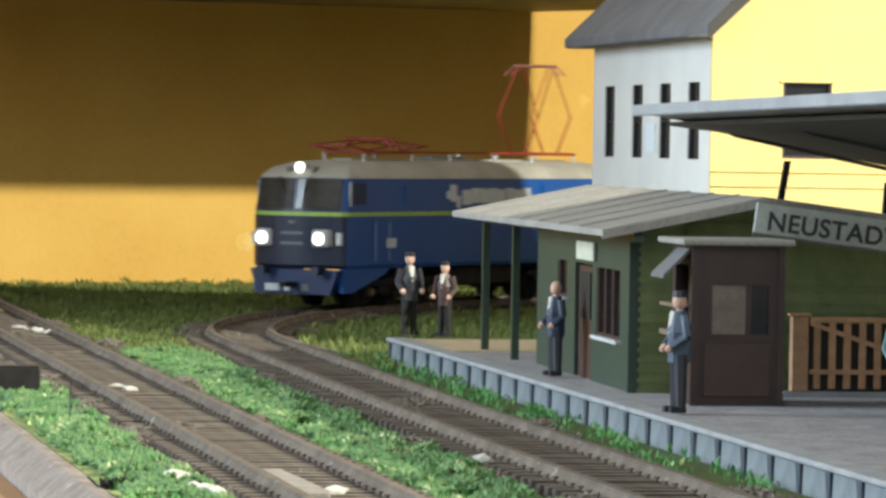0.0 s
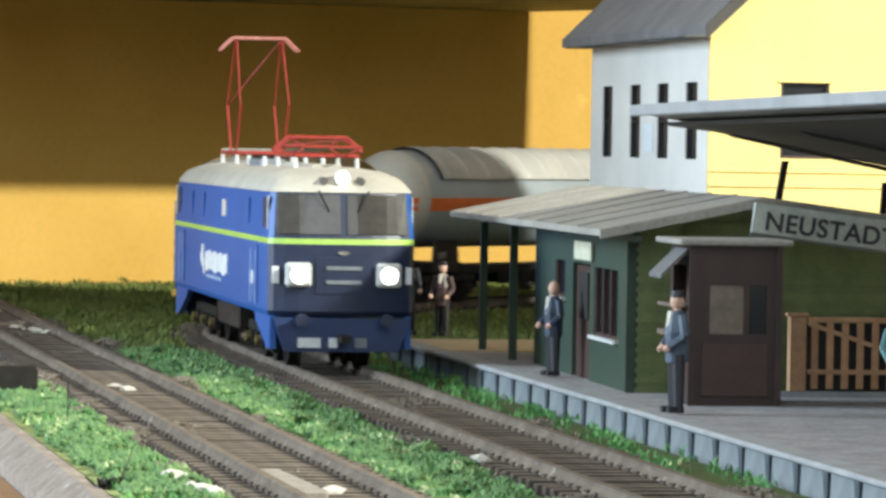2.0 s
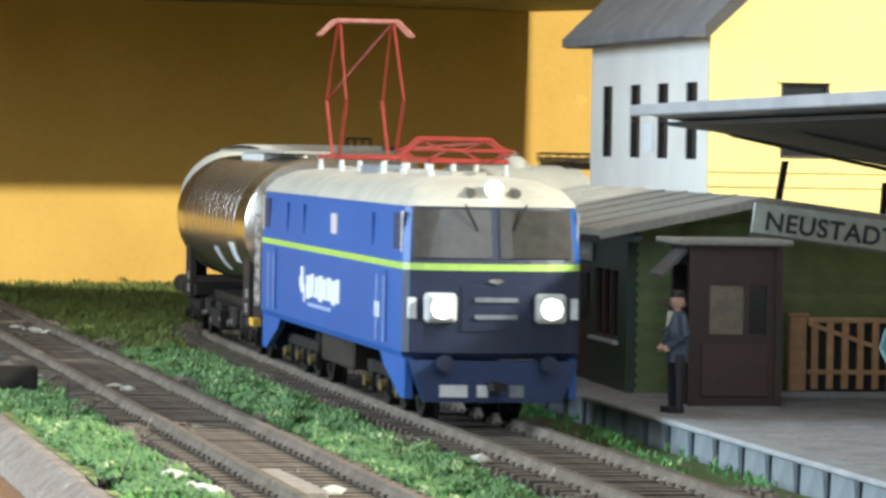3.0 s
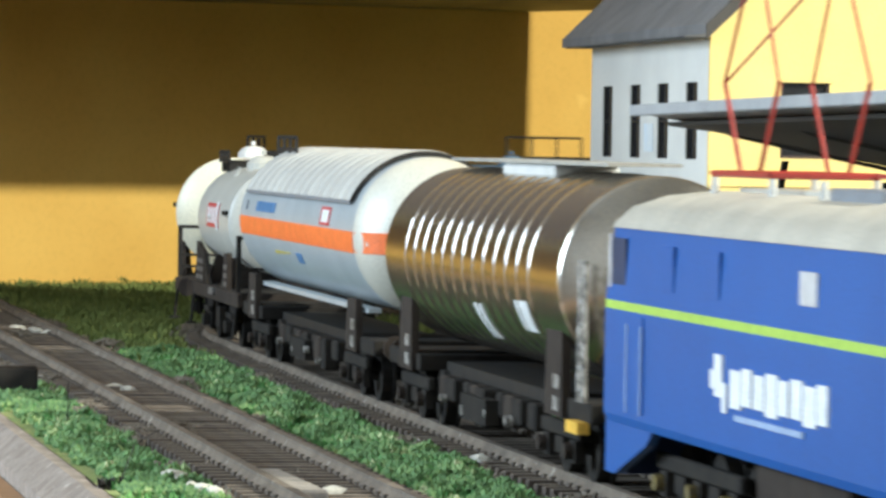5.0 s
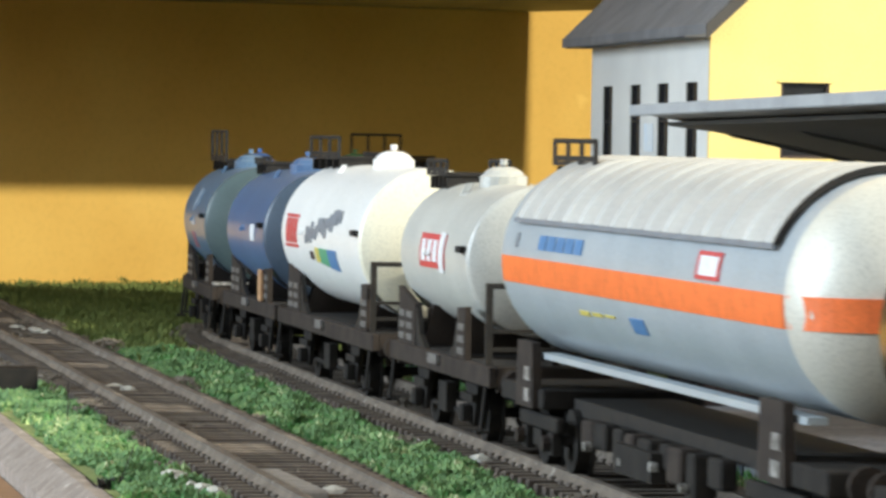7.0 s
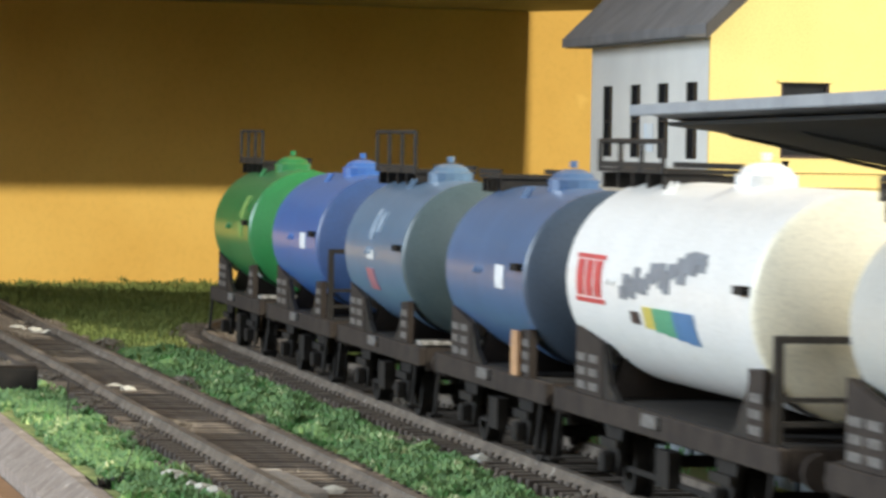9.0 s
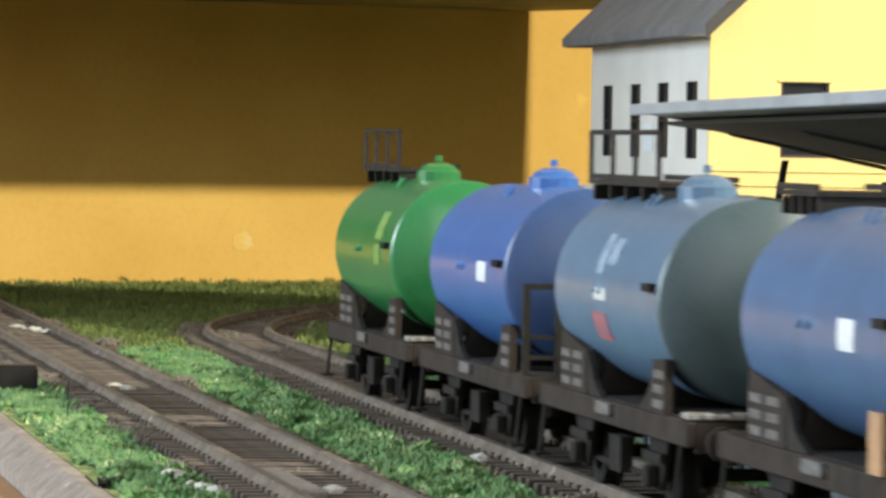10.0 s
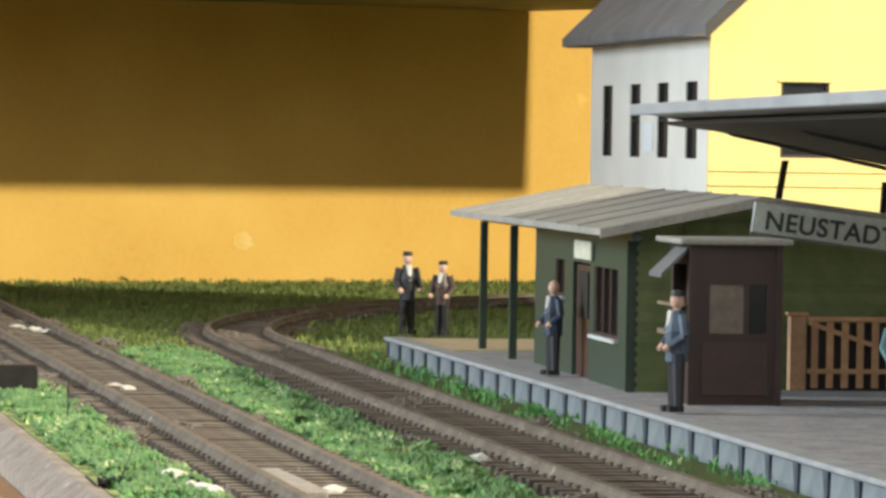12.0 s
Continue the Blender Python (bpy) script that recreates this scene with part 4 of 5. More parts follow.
    part("busbar", rod((-0.06, 0.0075, 0.0506), (0.06, 0.0075, 0.0506), 0.00035, 6), RED, t)

    def pantograph(x, up):
        z = 0.0505
        bm = bmesh.new()
        for y in (-0.0078, 0.0078):
            add_rod(bm, (x - 0.016, y, z), (x + 0.016, y, z), 0.0005, 6)
        for dx in (-0.016, -0.006, 0.006, 0.016):
            add_rod(bm, (x + dx, -0.0078, z), (x + dx, 0.0078, z), 0.0005, 6)
        p = part("pantograph", bm, RED, t, "raised red pantograph" if up else "folded red pantograph")
        zk, zt = (z + 0.013, z + 0.0305) if up else (z + 0.0022, z + 0.0038)
        ak = 0.015 if up else 0.027
        for s in (-1, 1):
            for y in (-0.0065, 0.0065):
                part("lower_arm", rod((x + s * 0.005, y, z), (x + s * ak, y, zk), 0.00034, 6), RED, p)
                part("upper_arm", rod((x + s * ak, y * 1.02, zk), (x + s * 0.002, y * 0.95, zt), 0.00024, 6), RED, p)
            if not up:
                part("cross_tube", rod((x + s * ak, -0.0072, zk), (x + s * ak, 0.0072, zk), 0.00034, 6), RED, p)
        part("brace", rod((x - ak, -0.0066, zk), (x - 0.002, 0.0062, zt), 0.00022, 6), RED, p)
        for dx in (-0.0025, 0.0025):
            bm = rod((x + dx, -0.0072, zt + 0.0006), (x + dx, 0.0072, zt + 0.0006), 0.0005, 6)
            for s in (-1, 1):
                add_rod(bm, (x + dx, s * 0.0072, zt + 0.0006), (x + dx, s * 0.0108, zt - 0.0028), 0.0004, 6)
            part("contact_bar", bm, BAR_GREY if up else RED, p)
    pantograph(-0.058, True)
    pantograph(0.058, False)
    # running gear
    for c in (0.059, -0.059):
        bogie(t, c, 3, 0.04, None, AXLE_GOLD)
    part("battery_box", box(-0.022, -0.0145, 0.006, 0.022, 0.0145, 0.0125, bevel=0.0006), UNDER_BROWN, t, "brown battery box between the bogies")
    return t


def cap(x, r, out):
    """Profile of a domed tank end: shallow ends have a small rounded rim, deep ones are elliptical."""
    k = 1 if out > 0 else -1
    if abs(out) > 0.008:
        return [(x + out * math.sin(a), r * math.cos(a)) for a in [math.pi / 20 * i for i in range(11)]]
    ps = [(x, r), (x + k * 0.0005, r - 0.0002), (x + k * 0.0009, r - 0.0007)]
    return ps + [(x + k * 0.0009 + out * (1 - v * v), (r - 0.0007) * v) for v in (0.85, 0.65, 0.45, 0.25, 0.0)]


def patch(parent, r, zc, x0, x1, z0, z1, material, name="print", label="", lift=0.00018, side=-1):
    """A thin printed patch that follows the tank's round side between two heights."""
    a0, a1 = math.asin(max(-0.99, min(0.99, (z0 - zc) / r))), math.asin(max(-0.99, min(0.99, (z1 - zc) / r)))
    bm = bmesh.new()
    n = 5
    rows = []
    for i in range(n + 1):
        a = a0 + (a1 - a0) * i / n
        rows.append([bm.verts.new((x, side * (r + l) * math.cos(a), zc + (r + l) * math.sin(a))) for x, l in ((x0, lift), (x1, lift), (x1, -lift), (x0, -lift))])
    for p, q in zip(rows, rows[1:]):
        for i in range(4):
            j = (i + 1) % 4
            bm.faces.new((p[i], p[j], q[j], q[i]))
    bm.faces.new(rows[0])
    bm.faces.new(rows[-1])
    bmesh.ops.recalc_face_normals(bm, faces=bm.faces)
    return part(name, bm, material, parent, label)


TRAIN = "wagons of the tank train"


def tank_body(t, x0, x1, r, zc, shell, end_mat, bulge=0.004, bands=0, band_mat=None):
    tank = part("tank", lathe([(x0, r), (x1, r)], 48), shell, t, smooth=True)
    tank.matrix_basis = pose(0, 0, zc)
    part("tank_end", lathe(cap(x1, r, bulge), 48), end_mat[0], tank, smooth=True)
    part("tank_end", lathe(cap(x0, r, -bulge), 48), end_mat[1], tank, smooth=True)
    for i in range(bands):
        x = x0 + (x1 - x0) * (i + 0.5) / bands
        part("hoop", lathe([(x - 0.0012, r - 0.0001), (x - 0.0009, r + 0.0005), (x + 0.0009, r + 0.0005), (x + 0.0012, r - 0.0001)], 48), band_mat or shell, tank, smooth=True)
    return tank


def filler_dome(tank, x, r, material, h=0.0036):
    d = part("filler_dome", lathe([(r - 0.0008, 0.0046), (r + h * 0.4, 0.0046), (r + h * 0.5, 0.0040), (r + h * 0.72, 0.0034), (r + h * 0.9, 0.002), (r + h * 0.95, 0.0)], 16), material, tank, smooth=False)
    d.matrix_basis = pose(x, 0, 0, 0, -90, 0)
    v = part("valve", rod((0.0, 0.0, r + h), (0.0, 0.0, r + h + 0.0012), 0.0007, 8), material, d)
    v.matrix_basis = pose(0, 0, 0, 0, 90, 0)
    return d


def walkway(t, x0, x1, z, rail=0.0, sides=(-1, 1)):
    w = part("walkway", box(x0, -0.0065, z, x1, 0.0065, z + 0.0007), BLACK, t, "dark roof walkway")
    for k in range(5):
        xx = x0 + 0.001 + (x1 - x0 - 0.002) * k / 4
        part("bracket", box(xx - 0.0006, -0.006, z - 0.0026, xx + 0.0006, 0.006, z - 0.0001), BLACK, w)
    for s in (-1, 1):
        part("skirt", box(x0, s * 0.0063 - 0.0003, z + 0.0008, x1, s * 0.0063 + 0.0003, z + 0.0017), BLACK, w)
        if rail and s in sides:
            bm = bmesh.new()
            ys = s * 0.0063
            top = z + rail
            for k in range(4):
                xx = x0 + (x1 - x0) * k / 3
                add_rod(bm, (xx, ys, z), (xx, ys, top), 0.00042, 6)
            add_rod(bm, (x0, ys, top), (x1, ys, top), 0.00042, 6)
            part("handrail", bm, BLACK, w)


def brake_stand(t, x, z0=0.015, h=0.0135, inner=-0.0015):
    """An open rectangular guard frame over the end of the wagon, on its right-hand side."""
    bm = bmesh.new()
    for y in (-0.0135, inner):
        add_box(bm, x - 0.0006, y - 0.0006, z0, x + 0.0006, y + 0.0006, z0 + h)
    add_box(bm, x - 0.0006, -0.0141, z0 + h, x + 0.0006, inner + 0.0006, z0 + h + 0.001)
    for f in (0.18, 0.42):
        add_box(bm, x - 0.0005, -0.0129, z0 + h * f, x + 0.0005, inner - 0.0006, z0 + h * f + 0.0007)
    part("guard_rail", bm, BLACK, t, "dark open guard rail")


def two_axle_wagon(name, label, half, x0, x1, r, zc, shell, ends, dome_x, dome_mat, walk=None, stand=None, wheelbase=0.05, plate_mat=None):
    t = thing(name, label, "tank wagon", group=TRAIN)
    tank = tank_body(t, x0, x1, r, zc, shell, ends)
    fl = half - 0.006
    for s in (-1, 1):
        y0, y1 = sorted((s * 0.0128, s * 0.0143))
        part("sole_bar", box(-fl, y0, 0.0112, fl, y1, 0.0148, bevel=0.0002), UNDER_BROWN, t, "weathered brown side beam")
    for x in (-fl, fl - 0.0012):
        part("headstock", box(x, -0.0127, 0.0104, x + 0.0012, 0.0127, 0.0148), UNDER_BROWN, t)
    for x in (-0.02, 0.0, 0.02):
        part("cross_member", box(x - 0.001, -0.0127, 0.0115, x + 0.001, 0.0127, 0.0144), UNDER_BROWN, t)
    deck = box(-fl + 0.0013, -0.0126, 0.0145, fl - 0.0013, 0.0126, 0.015)
    part("deck", deck, UNDER, t)
    # saddles: stepped bearers below the tank at both ends
    for x, e in ((x0 + 0.0015, 1), (x1 - 0.0015, -1)):
        for s in (-1, 1):
            y = s * 0.0139
            wide = 0.017 if e > 0 else 0.006
            a, b = sorted((x - e * 0.002, x + e * wide))
            tops = [(b, y, zc - (0.0098 if e > 0 else 0.0082)), (a, y, zc - (0.0068 if e > 0 else 0.0086))]
            sd = part("saddle", hull([(a, y, 0.0149), (b, y, 0.0149)] + tops, (0, -s * 0.0012, 0)), UNDER_BROWN, t)
            g = x + e * (wide + 0.0001)
            part("gusset", hull([(g, y - s * 0.0002, 0.0149), (g + e * 0.010, y - s * 0.0002, 0.0149), (g + e * 0.004, y - s * 0.0002, 0.0172), (g, y - s * 0.0002, zc - 0.0096)], (0, -s * 0.001, 0)), BLACK, sd, "black gusset under the tank")
            for c in range(2 if e > 0 else 1):
                for k in range(3):
                    u = a + 0.0012 + c * 0.0085
                    part("data_bar", box(u, min(y, y + s * 0.0002), 0.0157 + k * 0.0022, min(u + 0.0062, b - 0.0006), max(y, y + s * 0.0002), 0.0169 + k * 0.0022), plate_mat or DATA, sd, "pale unreadable data panel")
    for x in (x0 + 0.018, x1 - 0.018):
        part("cradle", hull([(x - 0.002, -0.0125, 0.0151), (x - 0.002, 0.0125, 0.0151), (x - 0.002, 0.0105, zc - r * 0.72), (x - 0.002, -0.0105, zc - r * 0.72)], (0.004, 0, 0)), UNDER_BROWN, t)
    for x in (-wheelbase / 2, wheelbase / 2):
        wheelset(t, x)
        for s in (-1, 1):
            bm = hull([(x - 0.0065, s * 0.0112, 0.0111), (x + 0.0065, s * 0.0112, 0.0111), (x + 0.0022, s * 0.0112, 0.003), (x - 0.0022, s * 0.0112, 0.003)], (0, s * 0.001, 0))
            add_box(bm, x - 0.006, min(s * 0.0123, s * 0.0132), 0.0074, x + 0.006, max(s * 0.0123, s * 0.0132), 0.0088)
            g = part("axle_guard", bm, UNDER, t)
            part("axle_box", box(x - 0.0017, min(s * 0.0123, s * 0.0143), 0.0036, x + 0.0017, max(s * 0.0123, s * 0.0143), 0.0068, bevel=0.0003), UNDER, g)
    bm = bmesh.new()
    for s in (-1, 1):
        add_box(bm, -0.004, s * 0.012 - 0.001, 0.004, 0.004, s * 0.012 + 0.001, 0.0095)
        add_rod(bm, (-wheelbase / 2 + 0.006, s * 0.011, 0.0045), (wheelbase / 2 - 0.006, s * 0.011, 0.0045), 0.0005, 6)
    part("brake_gear", bm, UNDER, t)
    part("outlet_valve", box(-0.0045, -0.0152, 0.0128, 0.0045, -0.0144, 0.0146), DATA, t, "pale valve cover")
    for e in (1, -1):
        buffers(t, e * fl, e)
        for s in (-1, 1):
            st = rod((e * (fl - 0.004), s * 0.014, 0.0113), (e * (fl - 0.004), s * 0.0148, 0.0035), 0.0004, 5)
            add_box(st, e * (fl - 0.004) - 0.0022, s * 0.0148 - 0.0012, 0.003, e * (fl - 0.004) + 0.0022, s * 0.0148 + 0.0012, 0.0035)
            part("step", st, UNDER, t)
    if dome_x is not None:
        filler_dome(tank, dome_x, r, dome_mat)
    if walk:
        walkway(t, walk[0], walk[1], zc + r + 0.0012, *walk[2:])
    if stand is not None:
        brake_stand(t, *stand)
    for s in (-1, 1):
        part("ladder", add_rod(rod((x0 + 0.03, s * (r + 0.0006), zc), (x0 + 0.03, s * 0.006, zc + r), 0.0003, 5), (x0 + 0.034, s * (r + 0.0006), zc), (x0 + 0.034, s * 0.006, zc + r), 0.0003, 5), shell, t)
        part("tank_bracket", box(x1 - 0.006, s * r - 0.001, zc + 0.0015, x1 - 0.001, s * r + 0.001, zc + 0.0027), UNDER, t)
    return t, tank


def bogie_wagon(name, label, half, x0, x1, r, zc, shell, ends, spread, bulge=0.006, drop=0.006, stands=()):
    t = thing(name, label, "tank wagon", group=TRAIN)
    tank = tank_body(t, x0, x1, r, zc, shell, ends, bulge)
    fl = half - 0.006
    for e in (1, -1):
        bm = box(min(e * (fl - 0.034), e * fl), -0.0138, 0.0102, max(e * (fl - 0.034), e * fl), 0.0138, 0.0135, bevel=0.0003)
        part("headstock_frame", bm, UNDER, t)
        buffers(t, e * fl, e)
        sx = e * (fl - 0.024)
        for s in (-1, 1):
            sd = part("saddle", hull([(sx - 0.007, s * 0.0148, 0.0102), (sx + 0.007, s * 0.0148, 0.0102), (sx + 0.006, s * 0.0148, zc - drop), (sx - 0.006, s * 0.0148, zc - drop)], (0, -s * 0.0015, 0)), UNDER_BROWN, t, "brown end bearer plate")
            for k in range(2):
                part("data_bar", box(sx + 0.001, min(s * 0.0149, s * 0.0151), 0.0112 + 0.0036 * k, sx + 0.005, max(s * 0.0149, s * 0.0151), 0.0134 + 0.0036 * k), CHIP_GLINT, sd, "chipped pale panel")
        bogie(t, e * spread, 2, 0.0207)
        if e in stands:
            brake_stand(t, e * (fl - 0.005), 0.0136)
    part("centre_sill", box(-(fl - 0.035), -0.0085, 0.0095, fl - 0.035, 0.0085, 0.0122), BLACK, t)
    rng = random.Random(int(half * 1e4))
    for k in range(9):
        x = -0.042 + k * 0.0105 + rng.uniform(-0.002, 0.002)
        w, h = rng.uniform(0.002, 0.0042), rng.uniform(0.003, 0.0062)
        for s in (-1, 1):
            y0, y1 = sorted((s * 0.0098, s * rng.uniform(0.0122, 0.0137)))
            g = part("underfloor_box", box(x - w, y0, 0.0096 - h, x + w, y1, 0.0104, bevel=0.0004), UNDER if k % 3 else UNDER_BROWN, t)
            # speckled highlights under the wagon, put into the valve ends' pale colour
            if k % 2:
                part("valve", rod((x, s * 0.0137, 0.0085 - h / 2), (x, s * 0.0149, 0.0085 - h / 2), rng.uniform(0.0005, 0.0010), 8), CHIP_GLINT, g, "valve end coloured as a pale highlight speck")
    bm = bmesh.new()
    for s in (-1, 1):
        add_rod(bm, (-0.03, s * 0.009, 0.008), (0.03, s * 0.009, 0.008), 0.0022, 10)
        add_box(bm, -0.012, s * 0.0135 - 0.0012, 0.0045, 0.012, s * 0.0135 + 0.0012, 0.009)
    part("brake_gear", bm, UNDER, t)
    return t, tank


def chrome_wagon():
    r, zc = 0.0170, 0.0325
    t, tank = bogie_wagon("polished_tank_wagon", "polished metal bogie tank wagon mirroring its surroundings", 0.1, -0.082, 0.082, r, zc, CHROME, (CHROME, CHROME), 0.068, 0.007)
    for i in range(13):
        x = -0.06 + i * 0.0098
        part("hoop", lathe([(x - 0.0013 * math.cos(a), r - 0.0001 + 0.00034 * math.sin(a)) for a in [math.pi * j / 8 for j in range(9)]], 48), CHROME, tank, smooth=True)
    part("manway", box(-0.02, -0.006, r - 0.0012, 0.025, 0.006, r + 0.0012, bevel=0.0006), GREYWHITE, tank)
    w = part("walkway", box(-0.07, -0.0062, r + 0.0013, 0.07, 0.0062, r + 0.0019), FELT, tank)
    patch(tank, r, 0, 0.045, 0.055, -0.0095, -0.0045, WHITE, "data_panel", "white unreadable data panel")
    patch(tank, r, 0, 0.005, 0.012, -0.0125, -0.0065, WHITE, "data_panel")
    part("yellow_fitting", box(0.083, -0.0155, 0.0085, 0.092, -0.0135, 0.0104), YELLOW, t, "yellow step under the headstock")
    bm = bmesh.new()
    for x in (0.0885, 0.092):
        add_rod(bm, (x, -0.0145, 0.0135), (x, -0.0145, 0.036), 0.0005, 6)
    for k in range(6):
        add_rod(bm, (0.0885, -0.0145, 0.0155 + 0.0035 * k), (0.092, -0.0145, 0.0155 + 0.0035 * k), 0.0004, 5)
    part("ladder", bm, CHIP_GLINT, t, "pale worn end ladder")
    return t


def gas_wagon():
    r, zc = 0.0165, 0.0347
    t, tank = bogie_wagon("gas_tank_wagon", "silver gas tank wagon with orange band and sunshade", 0.11, -0.0915, 0.0915, r, zc, SILVER, (WARM_LIT_SILVER, SILVER), 0.076, 0.014, 0.0135)
    # band round sides and ends
    for s in (-1, 1):
        patch(tank, r, 0, -0.0915, 0.0915, -0.0037, 0.0007, ORANGE, "orange_band", "orange band round the tank", side=s)
    bm = bmesh.new()
    n = 26
    rows = []
    for i in range(n + 1):
        u = -1 + 2 * i / n
        row = []
        for z in (-0.0037, 0.0007):
            y = u * math.sqrt(max(r * r - z * z, 0)) * 0.997
            q = math.hypot(y, z)
            x = 0.0915 + 0.014 * math.sqrt(max(0.0, 1 - (q / r) ** 2))
            row.append((bm.verts.new((x + 0.0003, y, z)), bm.verts.new((x - 0.0008, y * 0.99, z))))
        rows.append(row)
    for p, q in zip(rows, rows[1:]):
        bm.faces.new((p[0][0], q[0][0], q[1][0], p[1][0]))
        bm.faces.new((p[1][0], q[1][0], q[1][1], p[1][1]))
        bm.faces.new((p[0][1], q[0][1], q[0][0], p[0][0]))
    bmesh.ops.recalc_face_normals(bm, faces=bm.faces)
    part("orange_band", bm, ORANGE, tank)
    arc = (radians(24), radians(156))
    sh = part("sunshade", lathe([(-0.084, r + 0.0002), (-0.084, r + 0.001), (0.084, r + 0.001), (0.084, r + 0.0002), (-0.084, r + 0.0002)], 24, arc), SHIELD, tank, "pale ribbed sunshade over the tank")
    for i in range(15):
        x = -0.08 + i * 0.0114
        part("rib", lathe([(x - 0.0016, r + 0.00095), (x - 0.0008, r + 0.00145), (x + 0.0008, r + 0.00145), (x + 0.0016, r + 0.00095)], 24, arc), SHIELD, sh, smooth=True)
    part("edge_strip", lathe([(0.0841, r + 0.0003), (0.0841, r + 0.0012), (0.0846, r + 0.0012), (0.0846, r + 0.0003)], 24, arc), BLACK, sh, "dark front edge of the sunshade")
    part("edge_strip", box(-0.084, -0.0162, 0.0064, 0.084, -0.0155, 0.0072), PRINT_GREY, sh)
    # marks
    m = patch(tank, r, 0, 0.045, 0.057, 0.0015, 0.0049, WHITE, "print", "white panel with red rim")
    for a, b, c, d in ((0.045, 0.057, 0.0045, 0.0051), (0.045, 0.057, 0.0012, 0.0018), (0.0445, 0.0456, 0.0012, 0.0051), (0.0565, 0.0575, 0.0012, 0.0051)):
        patch(tank, r, 0, a, b, c, d, PRINT_RED, "print", lift=0.0003)
    for k in range(5):
        patch(tank, r, 0, -0.063 + k * 0.0068, -0.0575 + k * 0.0068, 0.0022, 0.0046, PRINT_BLUE, "print", "unreadable blue lettering as bars")
    patch(tank, r, 0, -0.0815, -0.0795, 0.0022, 0.0046, PRINT_GREY, "print")
    for k in range(3):
        patch(tank, r, 0, -0.036 + k * 0.009, -0.029 + k * 0.009, -0.0072 + 0.0002 * k, -0.0065, GOLD, "print")
    patch(tank, r, 0, -0.001, 0.008, -0.0085, -0.0062, PRINT_BLUE, "print")
    part("lower_skirt", box(-0.075, -0.0128, -0.0162, 0.0905, -0.0100, -0.0152), SILVER, tank, "pale lower edge of the tank")
    walkway(t, -0.098, -0.066, zc + r - 0.0005, 0.0042, (-1,))
    return t


def grey_wagon():
    r, zc = 0.0138, 0.0327
    t, tank = two_axle_wagon("pale_grey_tank_wagon", "pale grey two-axle tank wagon with red and white emblem", 0.058, -0.044, 0.026, r, zc, LIGHT_GREY, (LIGHT_GREY, LIGHT_GREY), -0.010, LIGHT_GREY, (-0.056, -0.036, 0.003), (0.0475,))
    for z0, z1 in ((-0.0022, 0.0042),):
        patch(tank, r, 0, -0.022, 0.004, z0, z1, PRINT_RED, "print", "red emblem field")
        for k in range(4):
            patch(tank, r, 0, -0.0195 + k * 0.006, -0.0155 + k * 0.006, z0 + 0.0012, z1 - 0.0011, WHITE, "print", "unreadable white lettering as bars", lift=0.0003)
        patch(tank, r, 0, -0.001, 0.0035, z0 - 0.0006, z1 + 0.0004, WHITE, "print", lift=0.00032)
    return t


def white_wagon():
    r, zc = 0.0158, 0.0330
    t, tank = two_axle_wagon("white_tank_wagon", "white two-axle tank wagon with coloured prints, front end tinted as warm-lit", 0.0765, -0.055, 0.060, r, zc, TANK_WHITE, (WARM_LIT_WHITE, TANK_WHITE), 0.008, TANK_WHITE, (-0.074, -0.03, 0.005, (-1,)), (0.0665,), 0.07)
    # red emblem: two stacked rows of blocks
    for k in range(3):
        patch(tank, r, 0, -0.047 + k * 0.0062, -0.0425 + k * 0.0062, -0.0022, 0.0034, PRINT_RED, "print", "red block emblem")
    for z in (-0.0032, 0.0036):
        patch(tank, r, 0, -0.048, -0.0285, z, z + 0.0007, PRINT_RED, "print")
    # dark grey brush-like print and a fan of colours
    rng = random.Random(21)
    for k in range(22):
        u = k / 21
        x, z = -0.015 + 0.047 * u, 0.0002 + 0.0046 * u + rng.uniform(-0.0013, 0.0013)
        patch(tank, r, 0, x - rng.uniform(0.0012, 0.0028), x + rng.uniform(0.0012, 0.0028), z - rng.uniform(0.0006, 0.0017), z + rng.uniform(0.0006, 0.0017), PRINT_GREY, "print", "grey unreadable print", lift=0.00016 + 0.000004 * k)
    for k, mm in enumerate((GOLD, PRINT_GREEN, PRINT_GREEN, PRINT_BLUE, PRINT_BLUE)):
        patch(tank, r, 0, -0.003 + k * 0.0062, 0.0032 + k * 0.0062, -0.0056 - 0.0003 * k, -0.0024, mm, "print", "colour fan print")
    patch(tank, r, 0, -0.0115, -0.0062, -0.0052, -0.0034, BROWN, "print")
    return t


def small_wagon(name, label, shell, end, marks, walk, guard=None, shelf=False):
    r, zc = 0.0153, 0.0313
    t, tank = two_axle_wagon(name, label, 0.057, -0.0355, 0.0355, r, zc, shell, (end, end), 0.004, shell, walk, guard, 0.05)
    for x0, x1, z0, z1, mm in marks:
        patch(tank, r, 0, x0, x1, z0, z1, mm, "print", "small printed panel")
    if shelf:
        bm = box(0.0455, -0.0138, 0.0151, 0.0505, 0.0138, 0.0160, bevel=0.0002)
        sp = part("end_platform", bm, CHIP_GLINT, t, "pale worn platform over the buffers")
        for y in (-0.0085, -0.003, 0.004):
            part("slot", box(0.0465, y - 0.0012, 0.0158, 0.0496, y + 0.0012, 0.0162), BLACK, sp)
    if shell is SLATE:
        part("bearer_block", box(0.0245, -0.0149, 0.0149, 0.0300, -0.0142, 0.0225), FENCE, t, "tan bearer block")
    return t


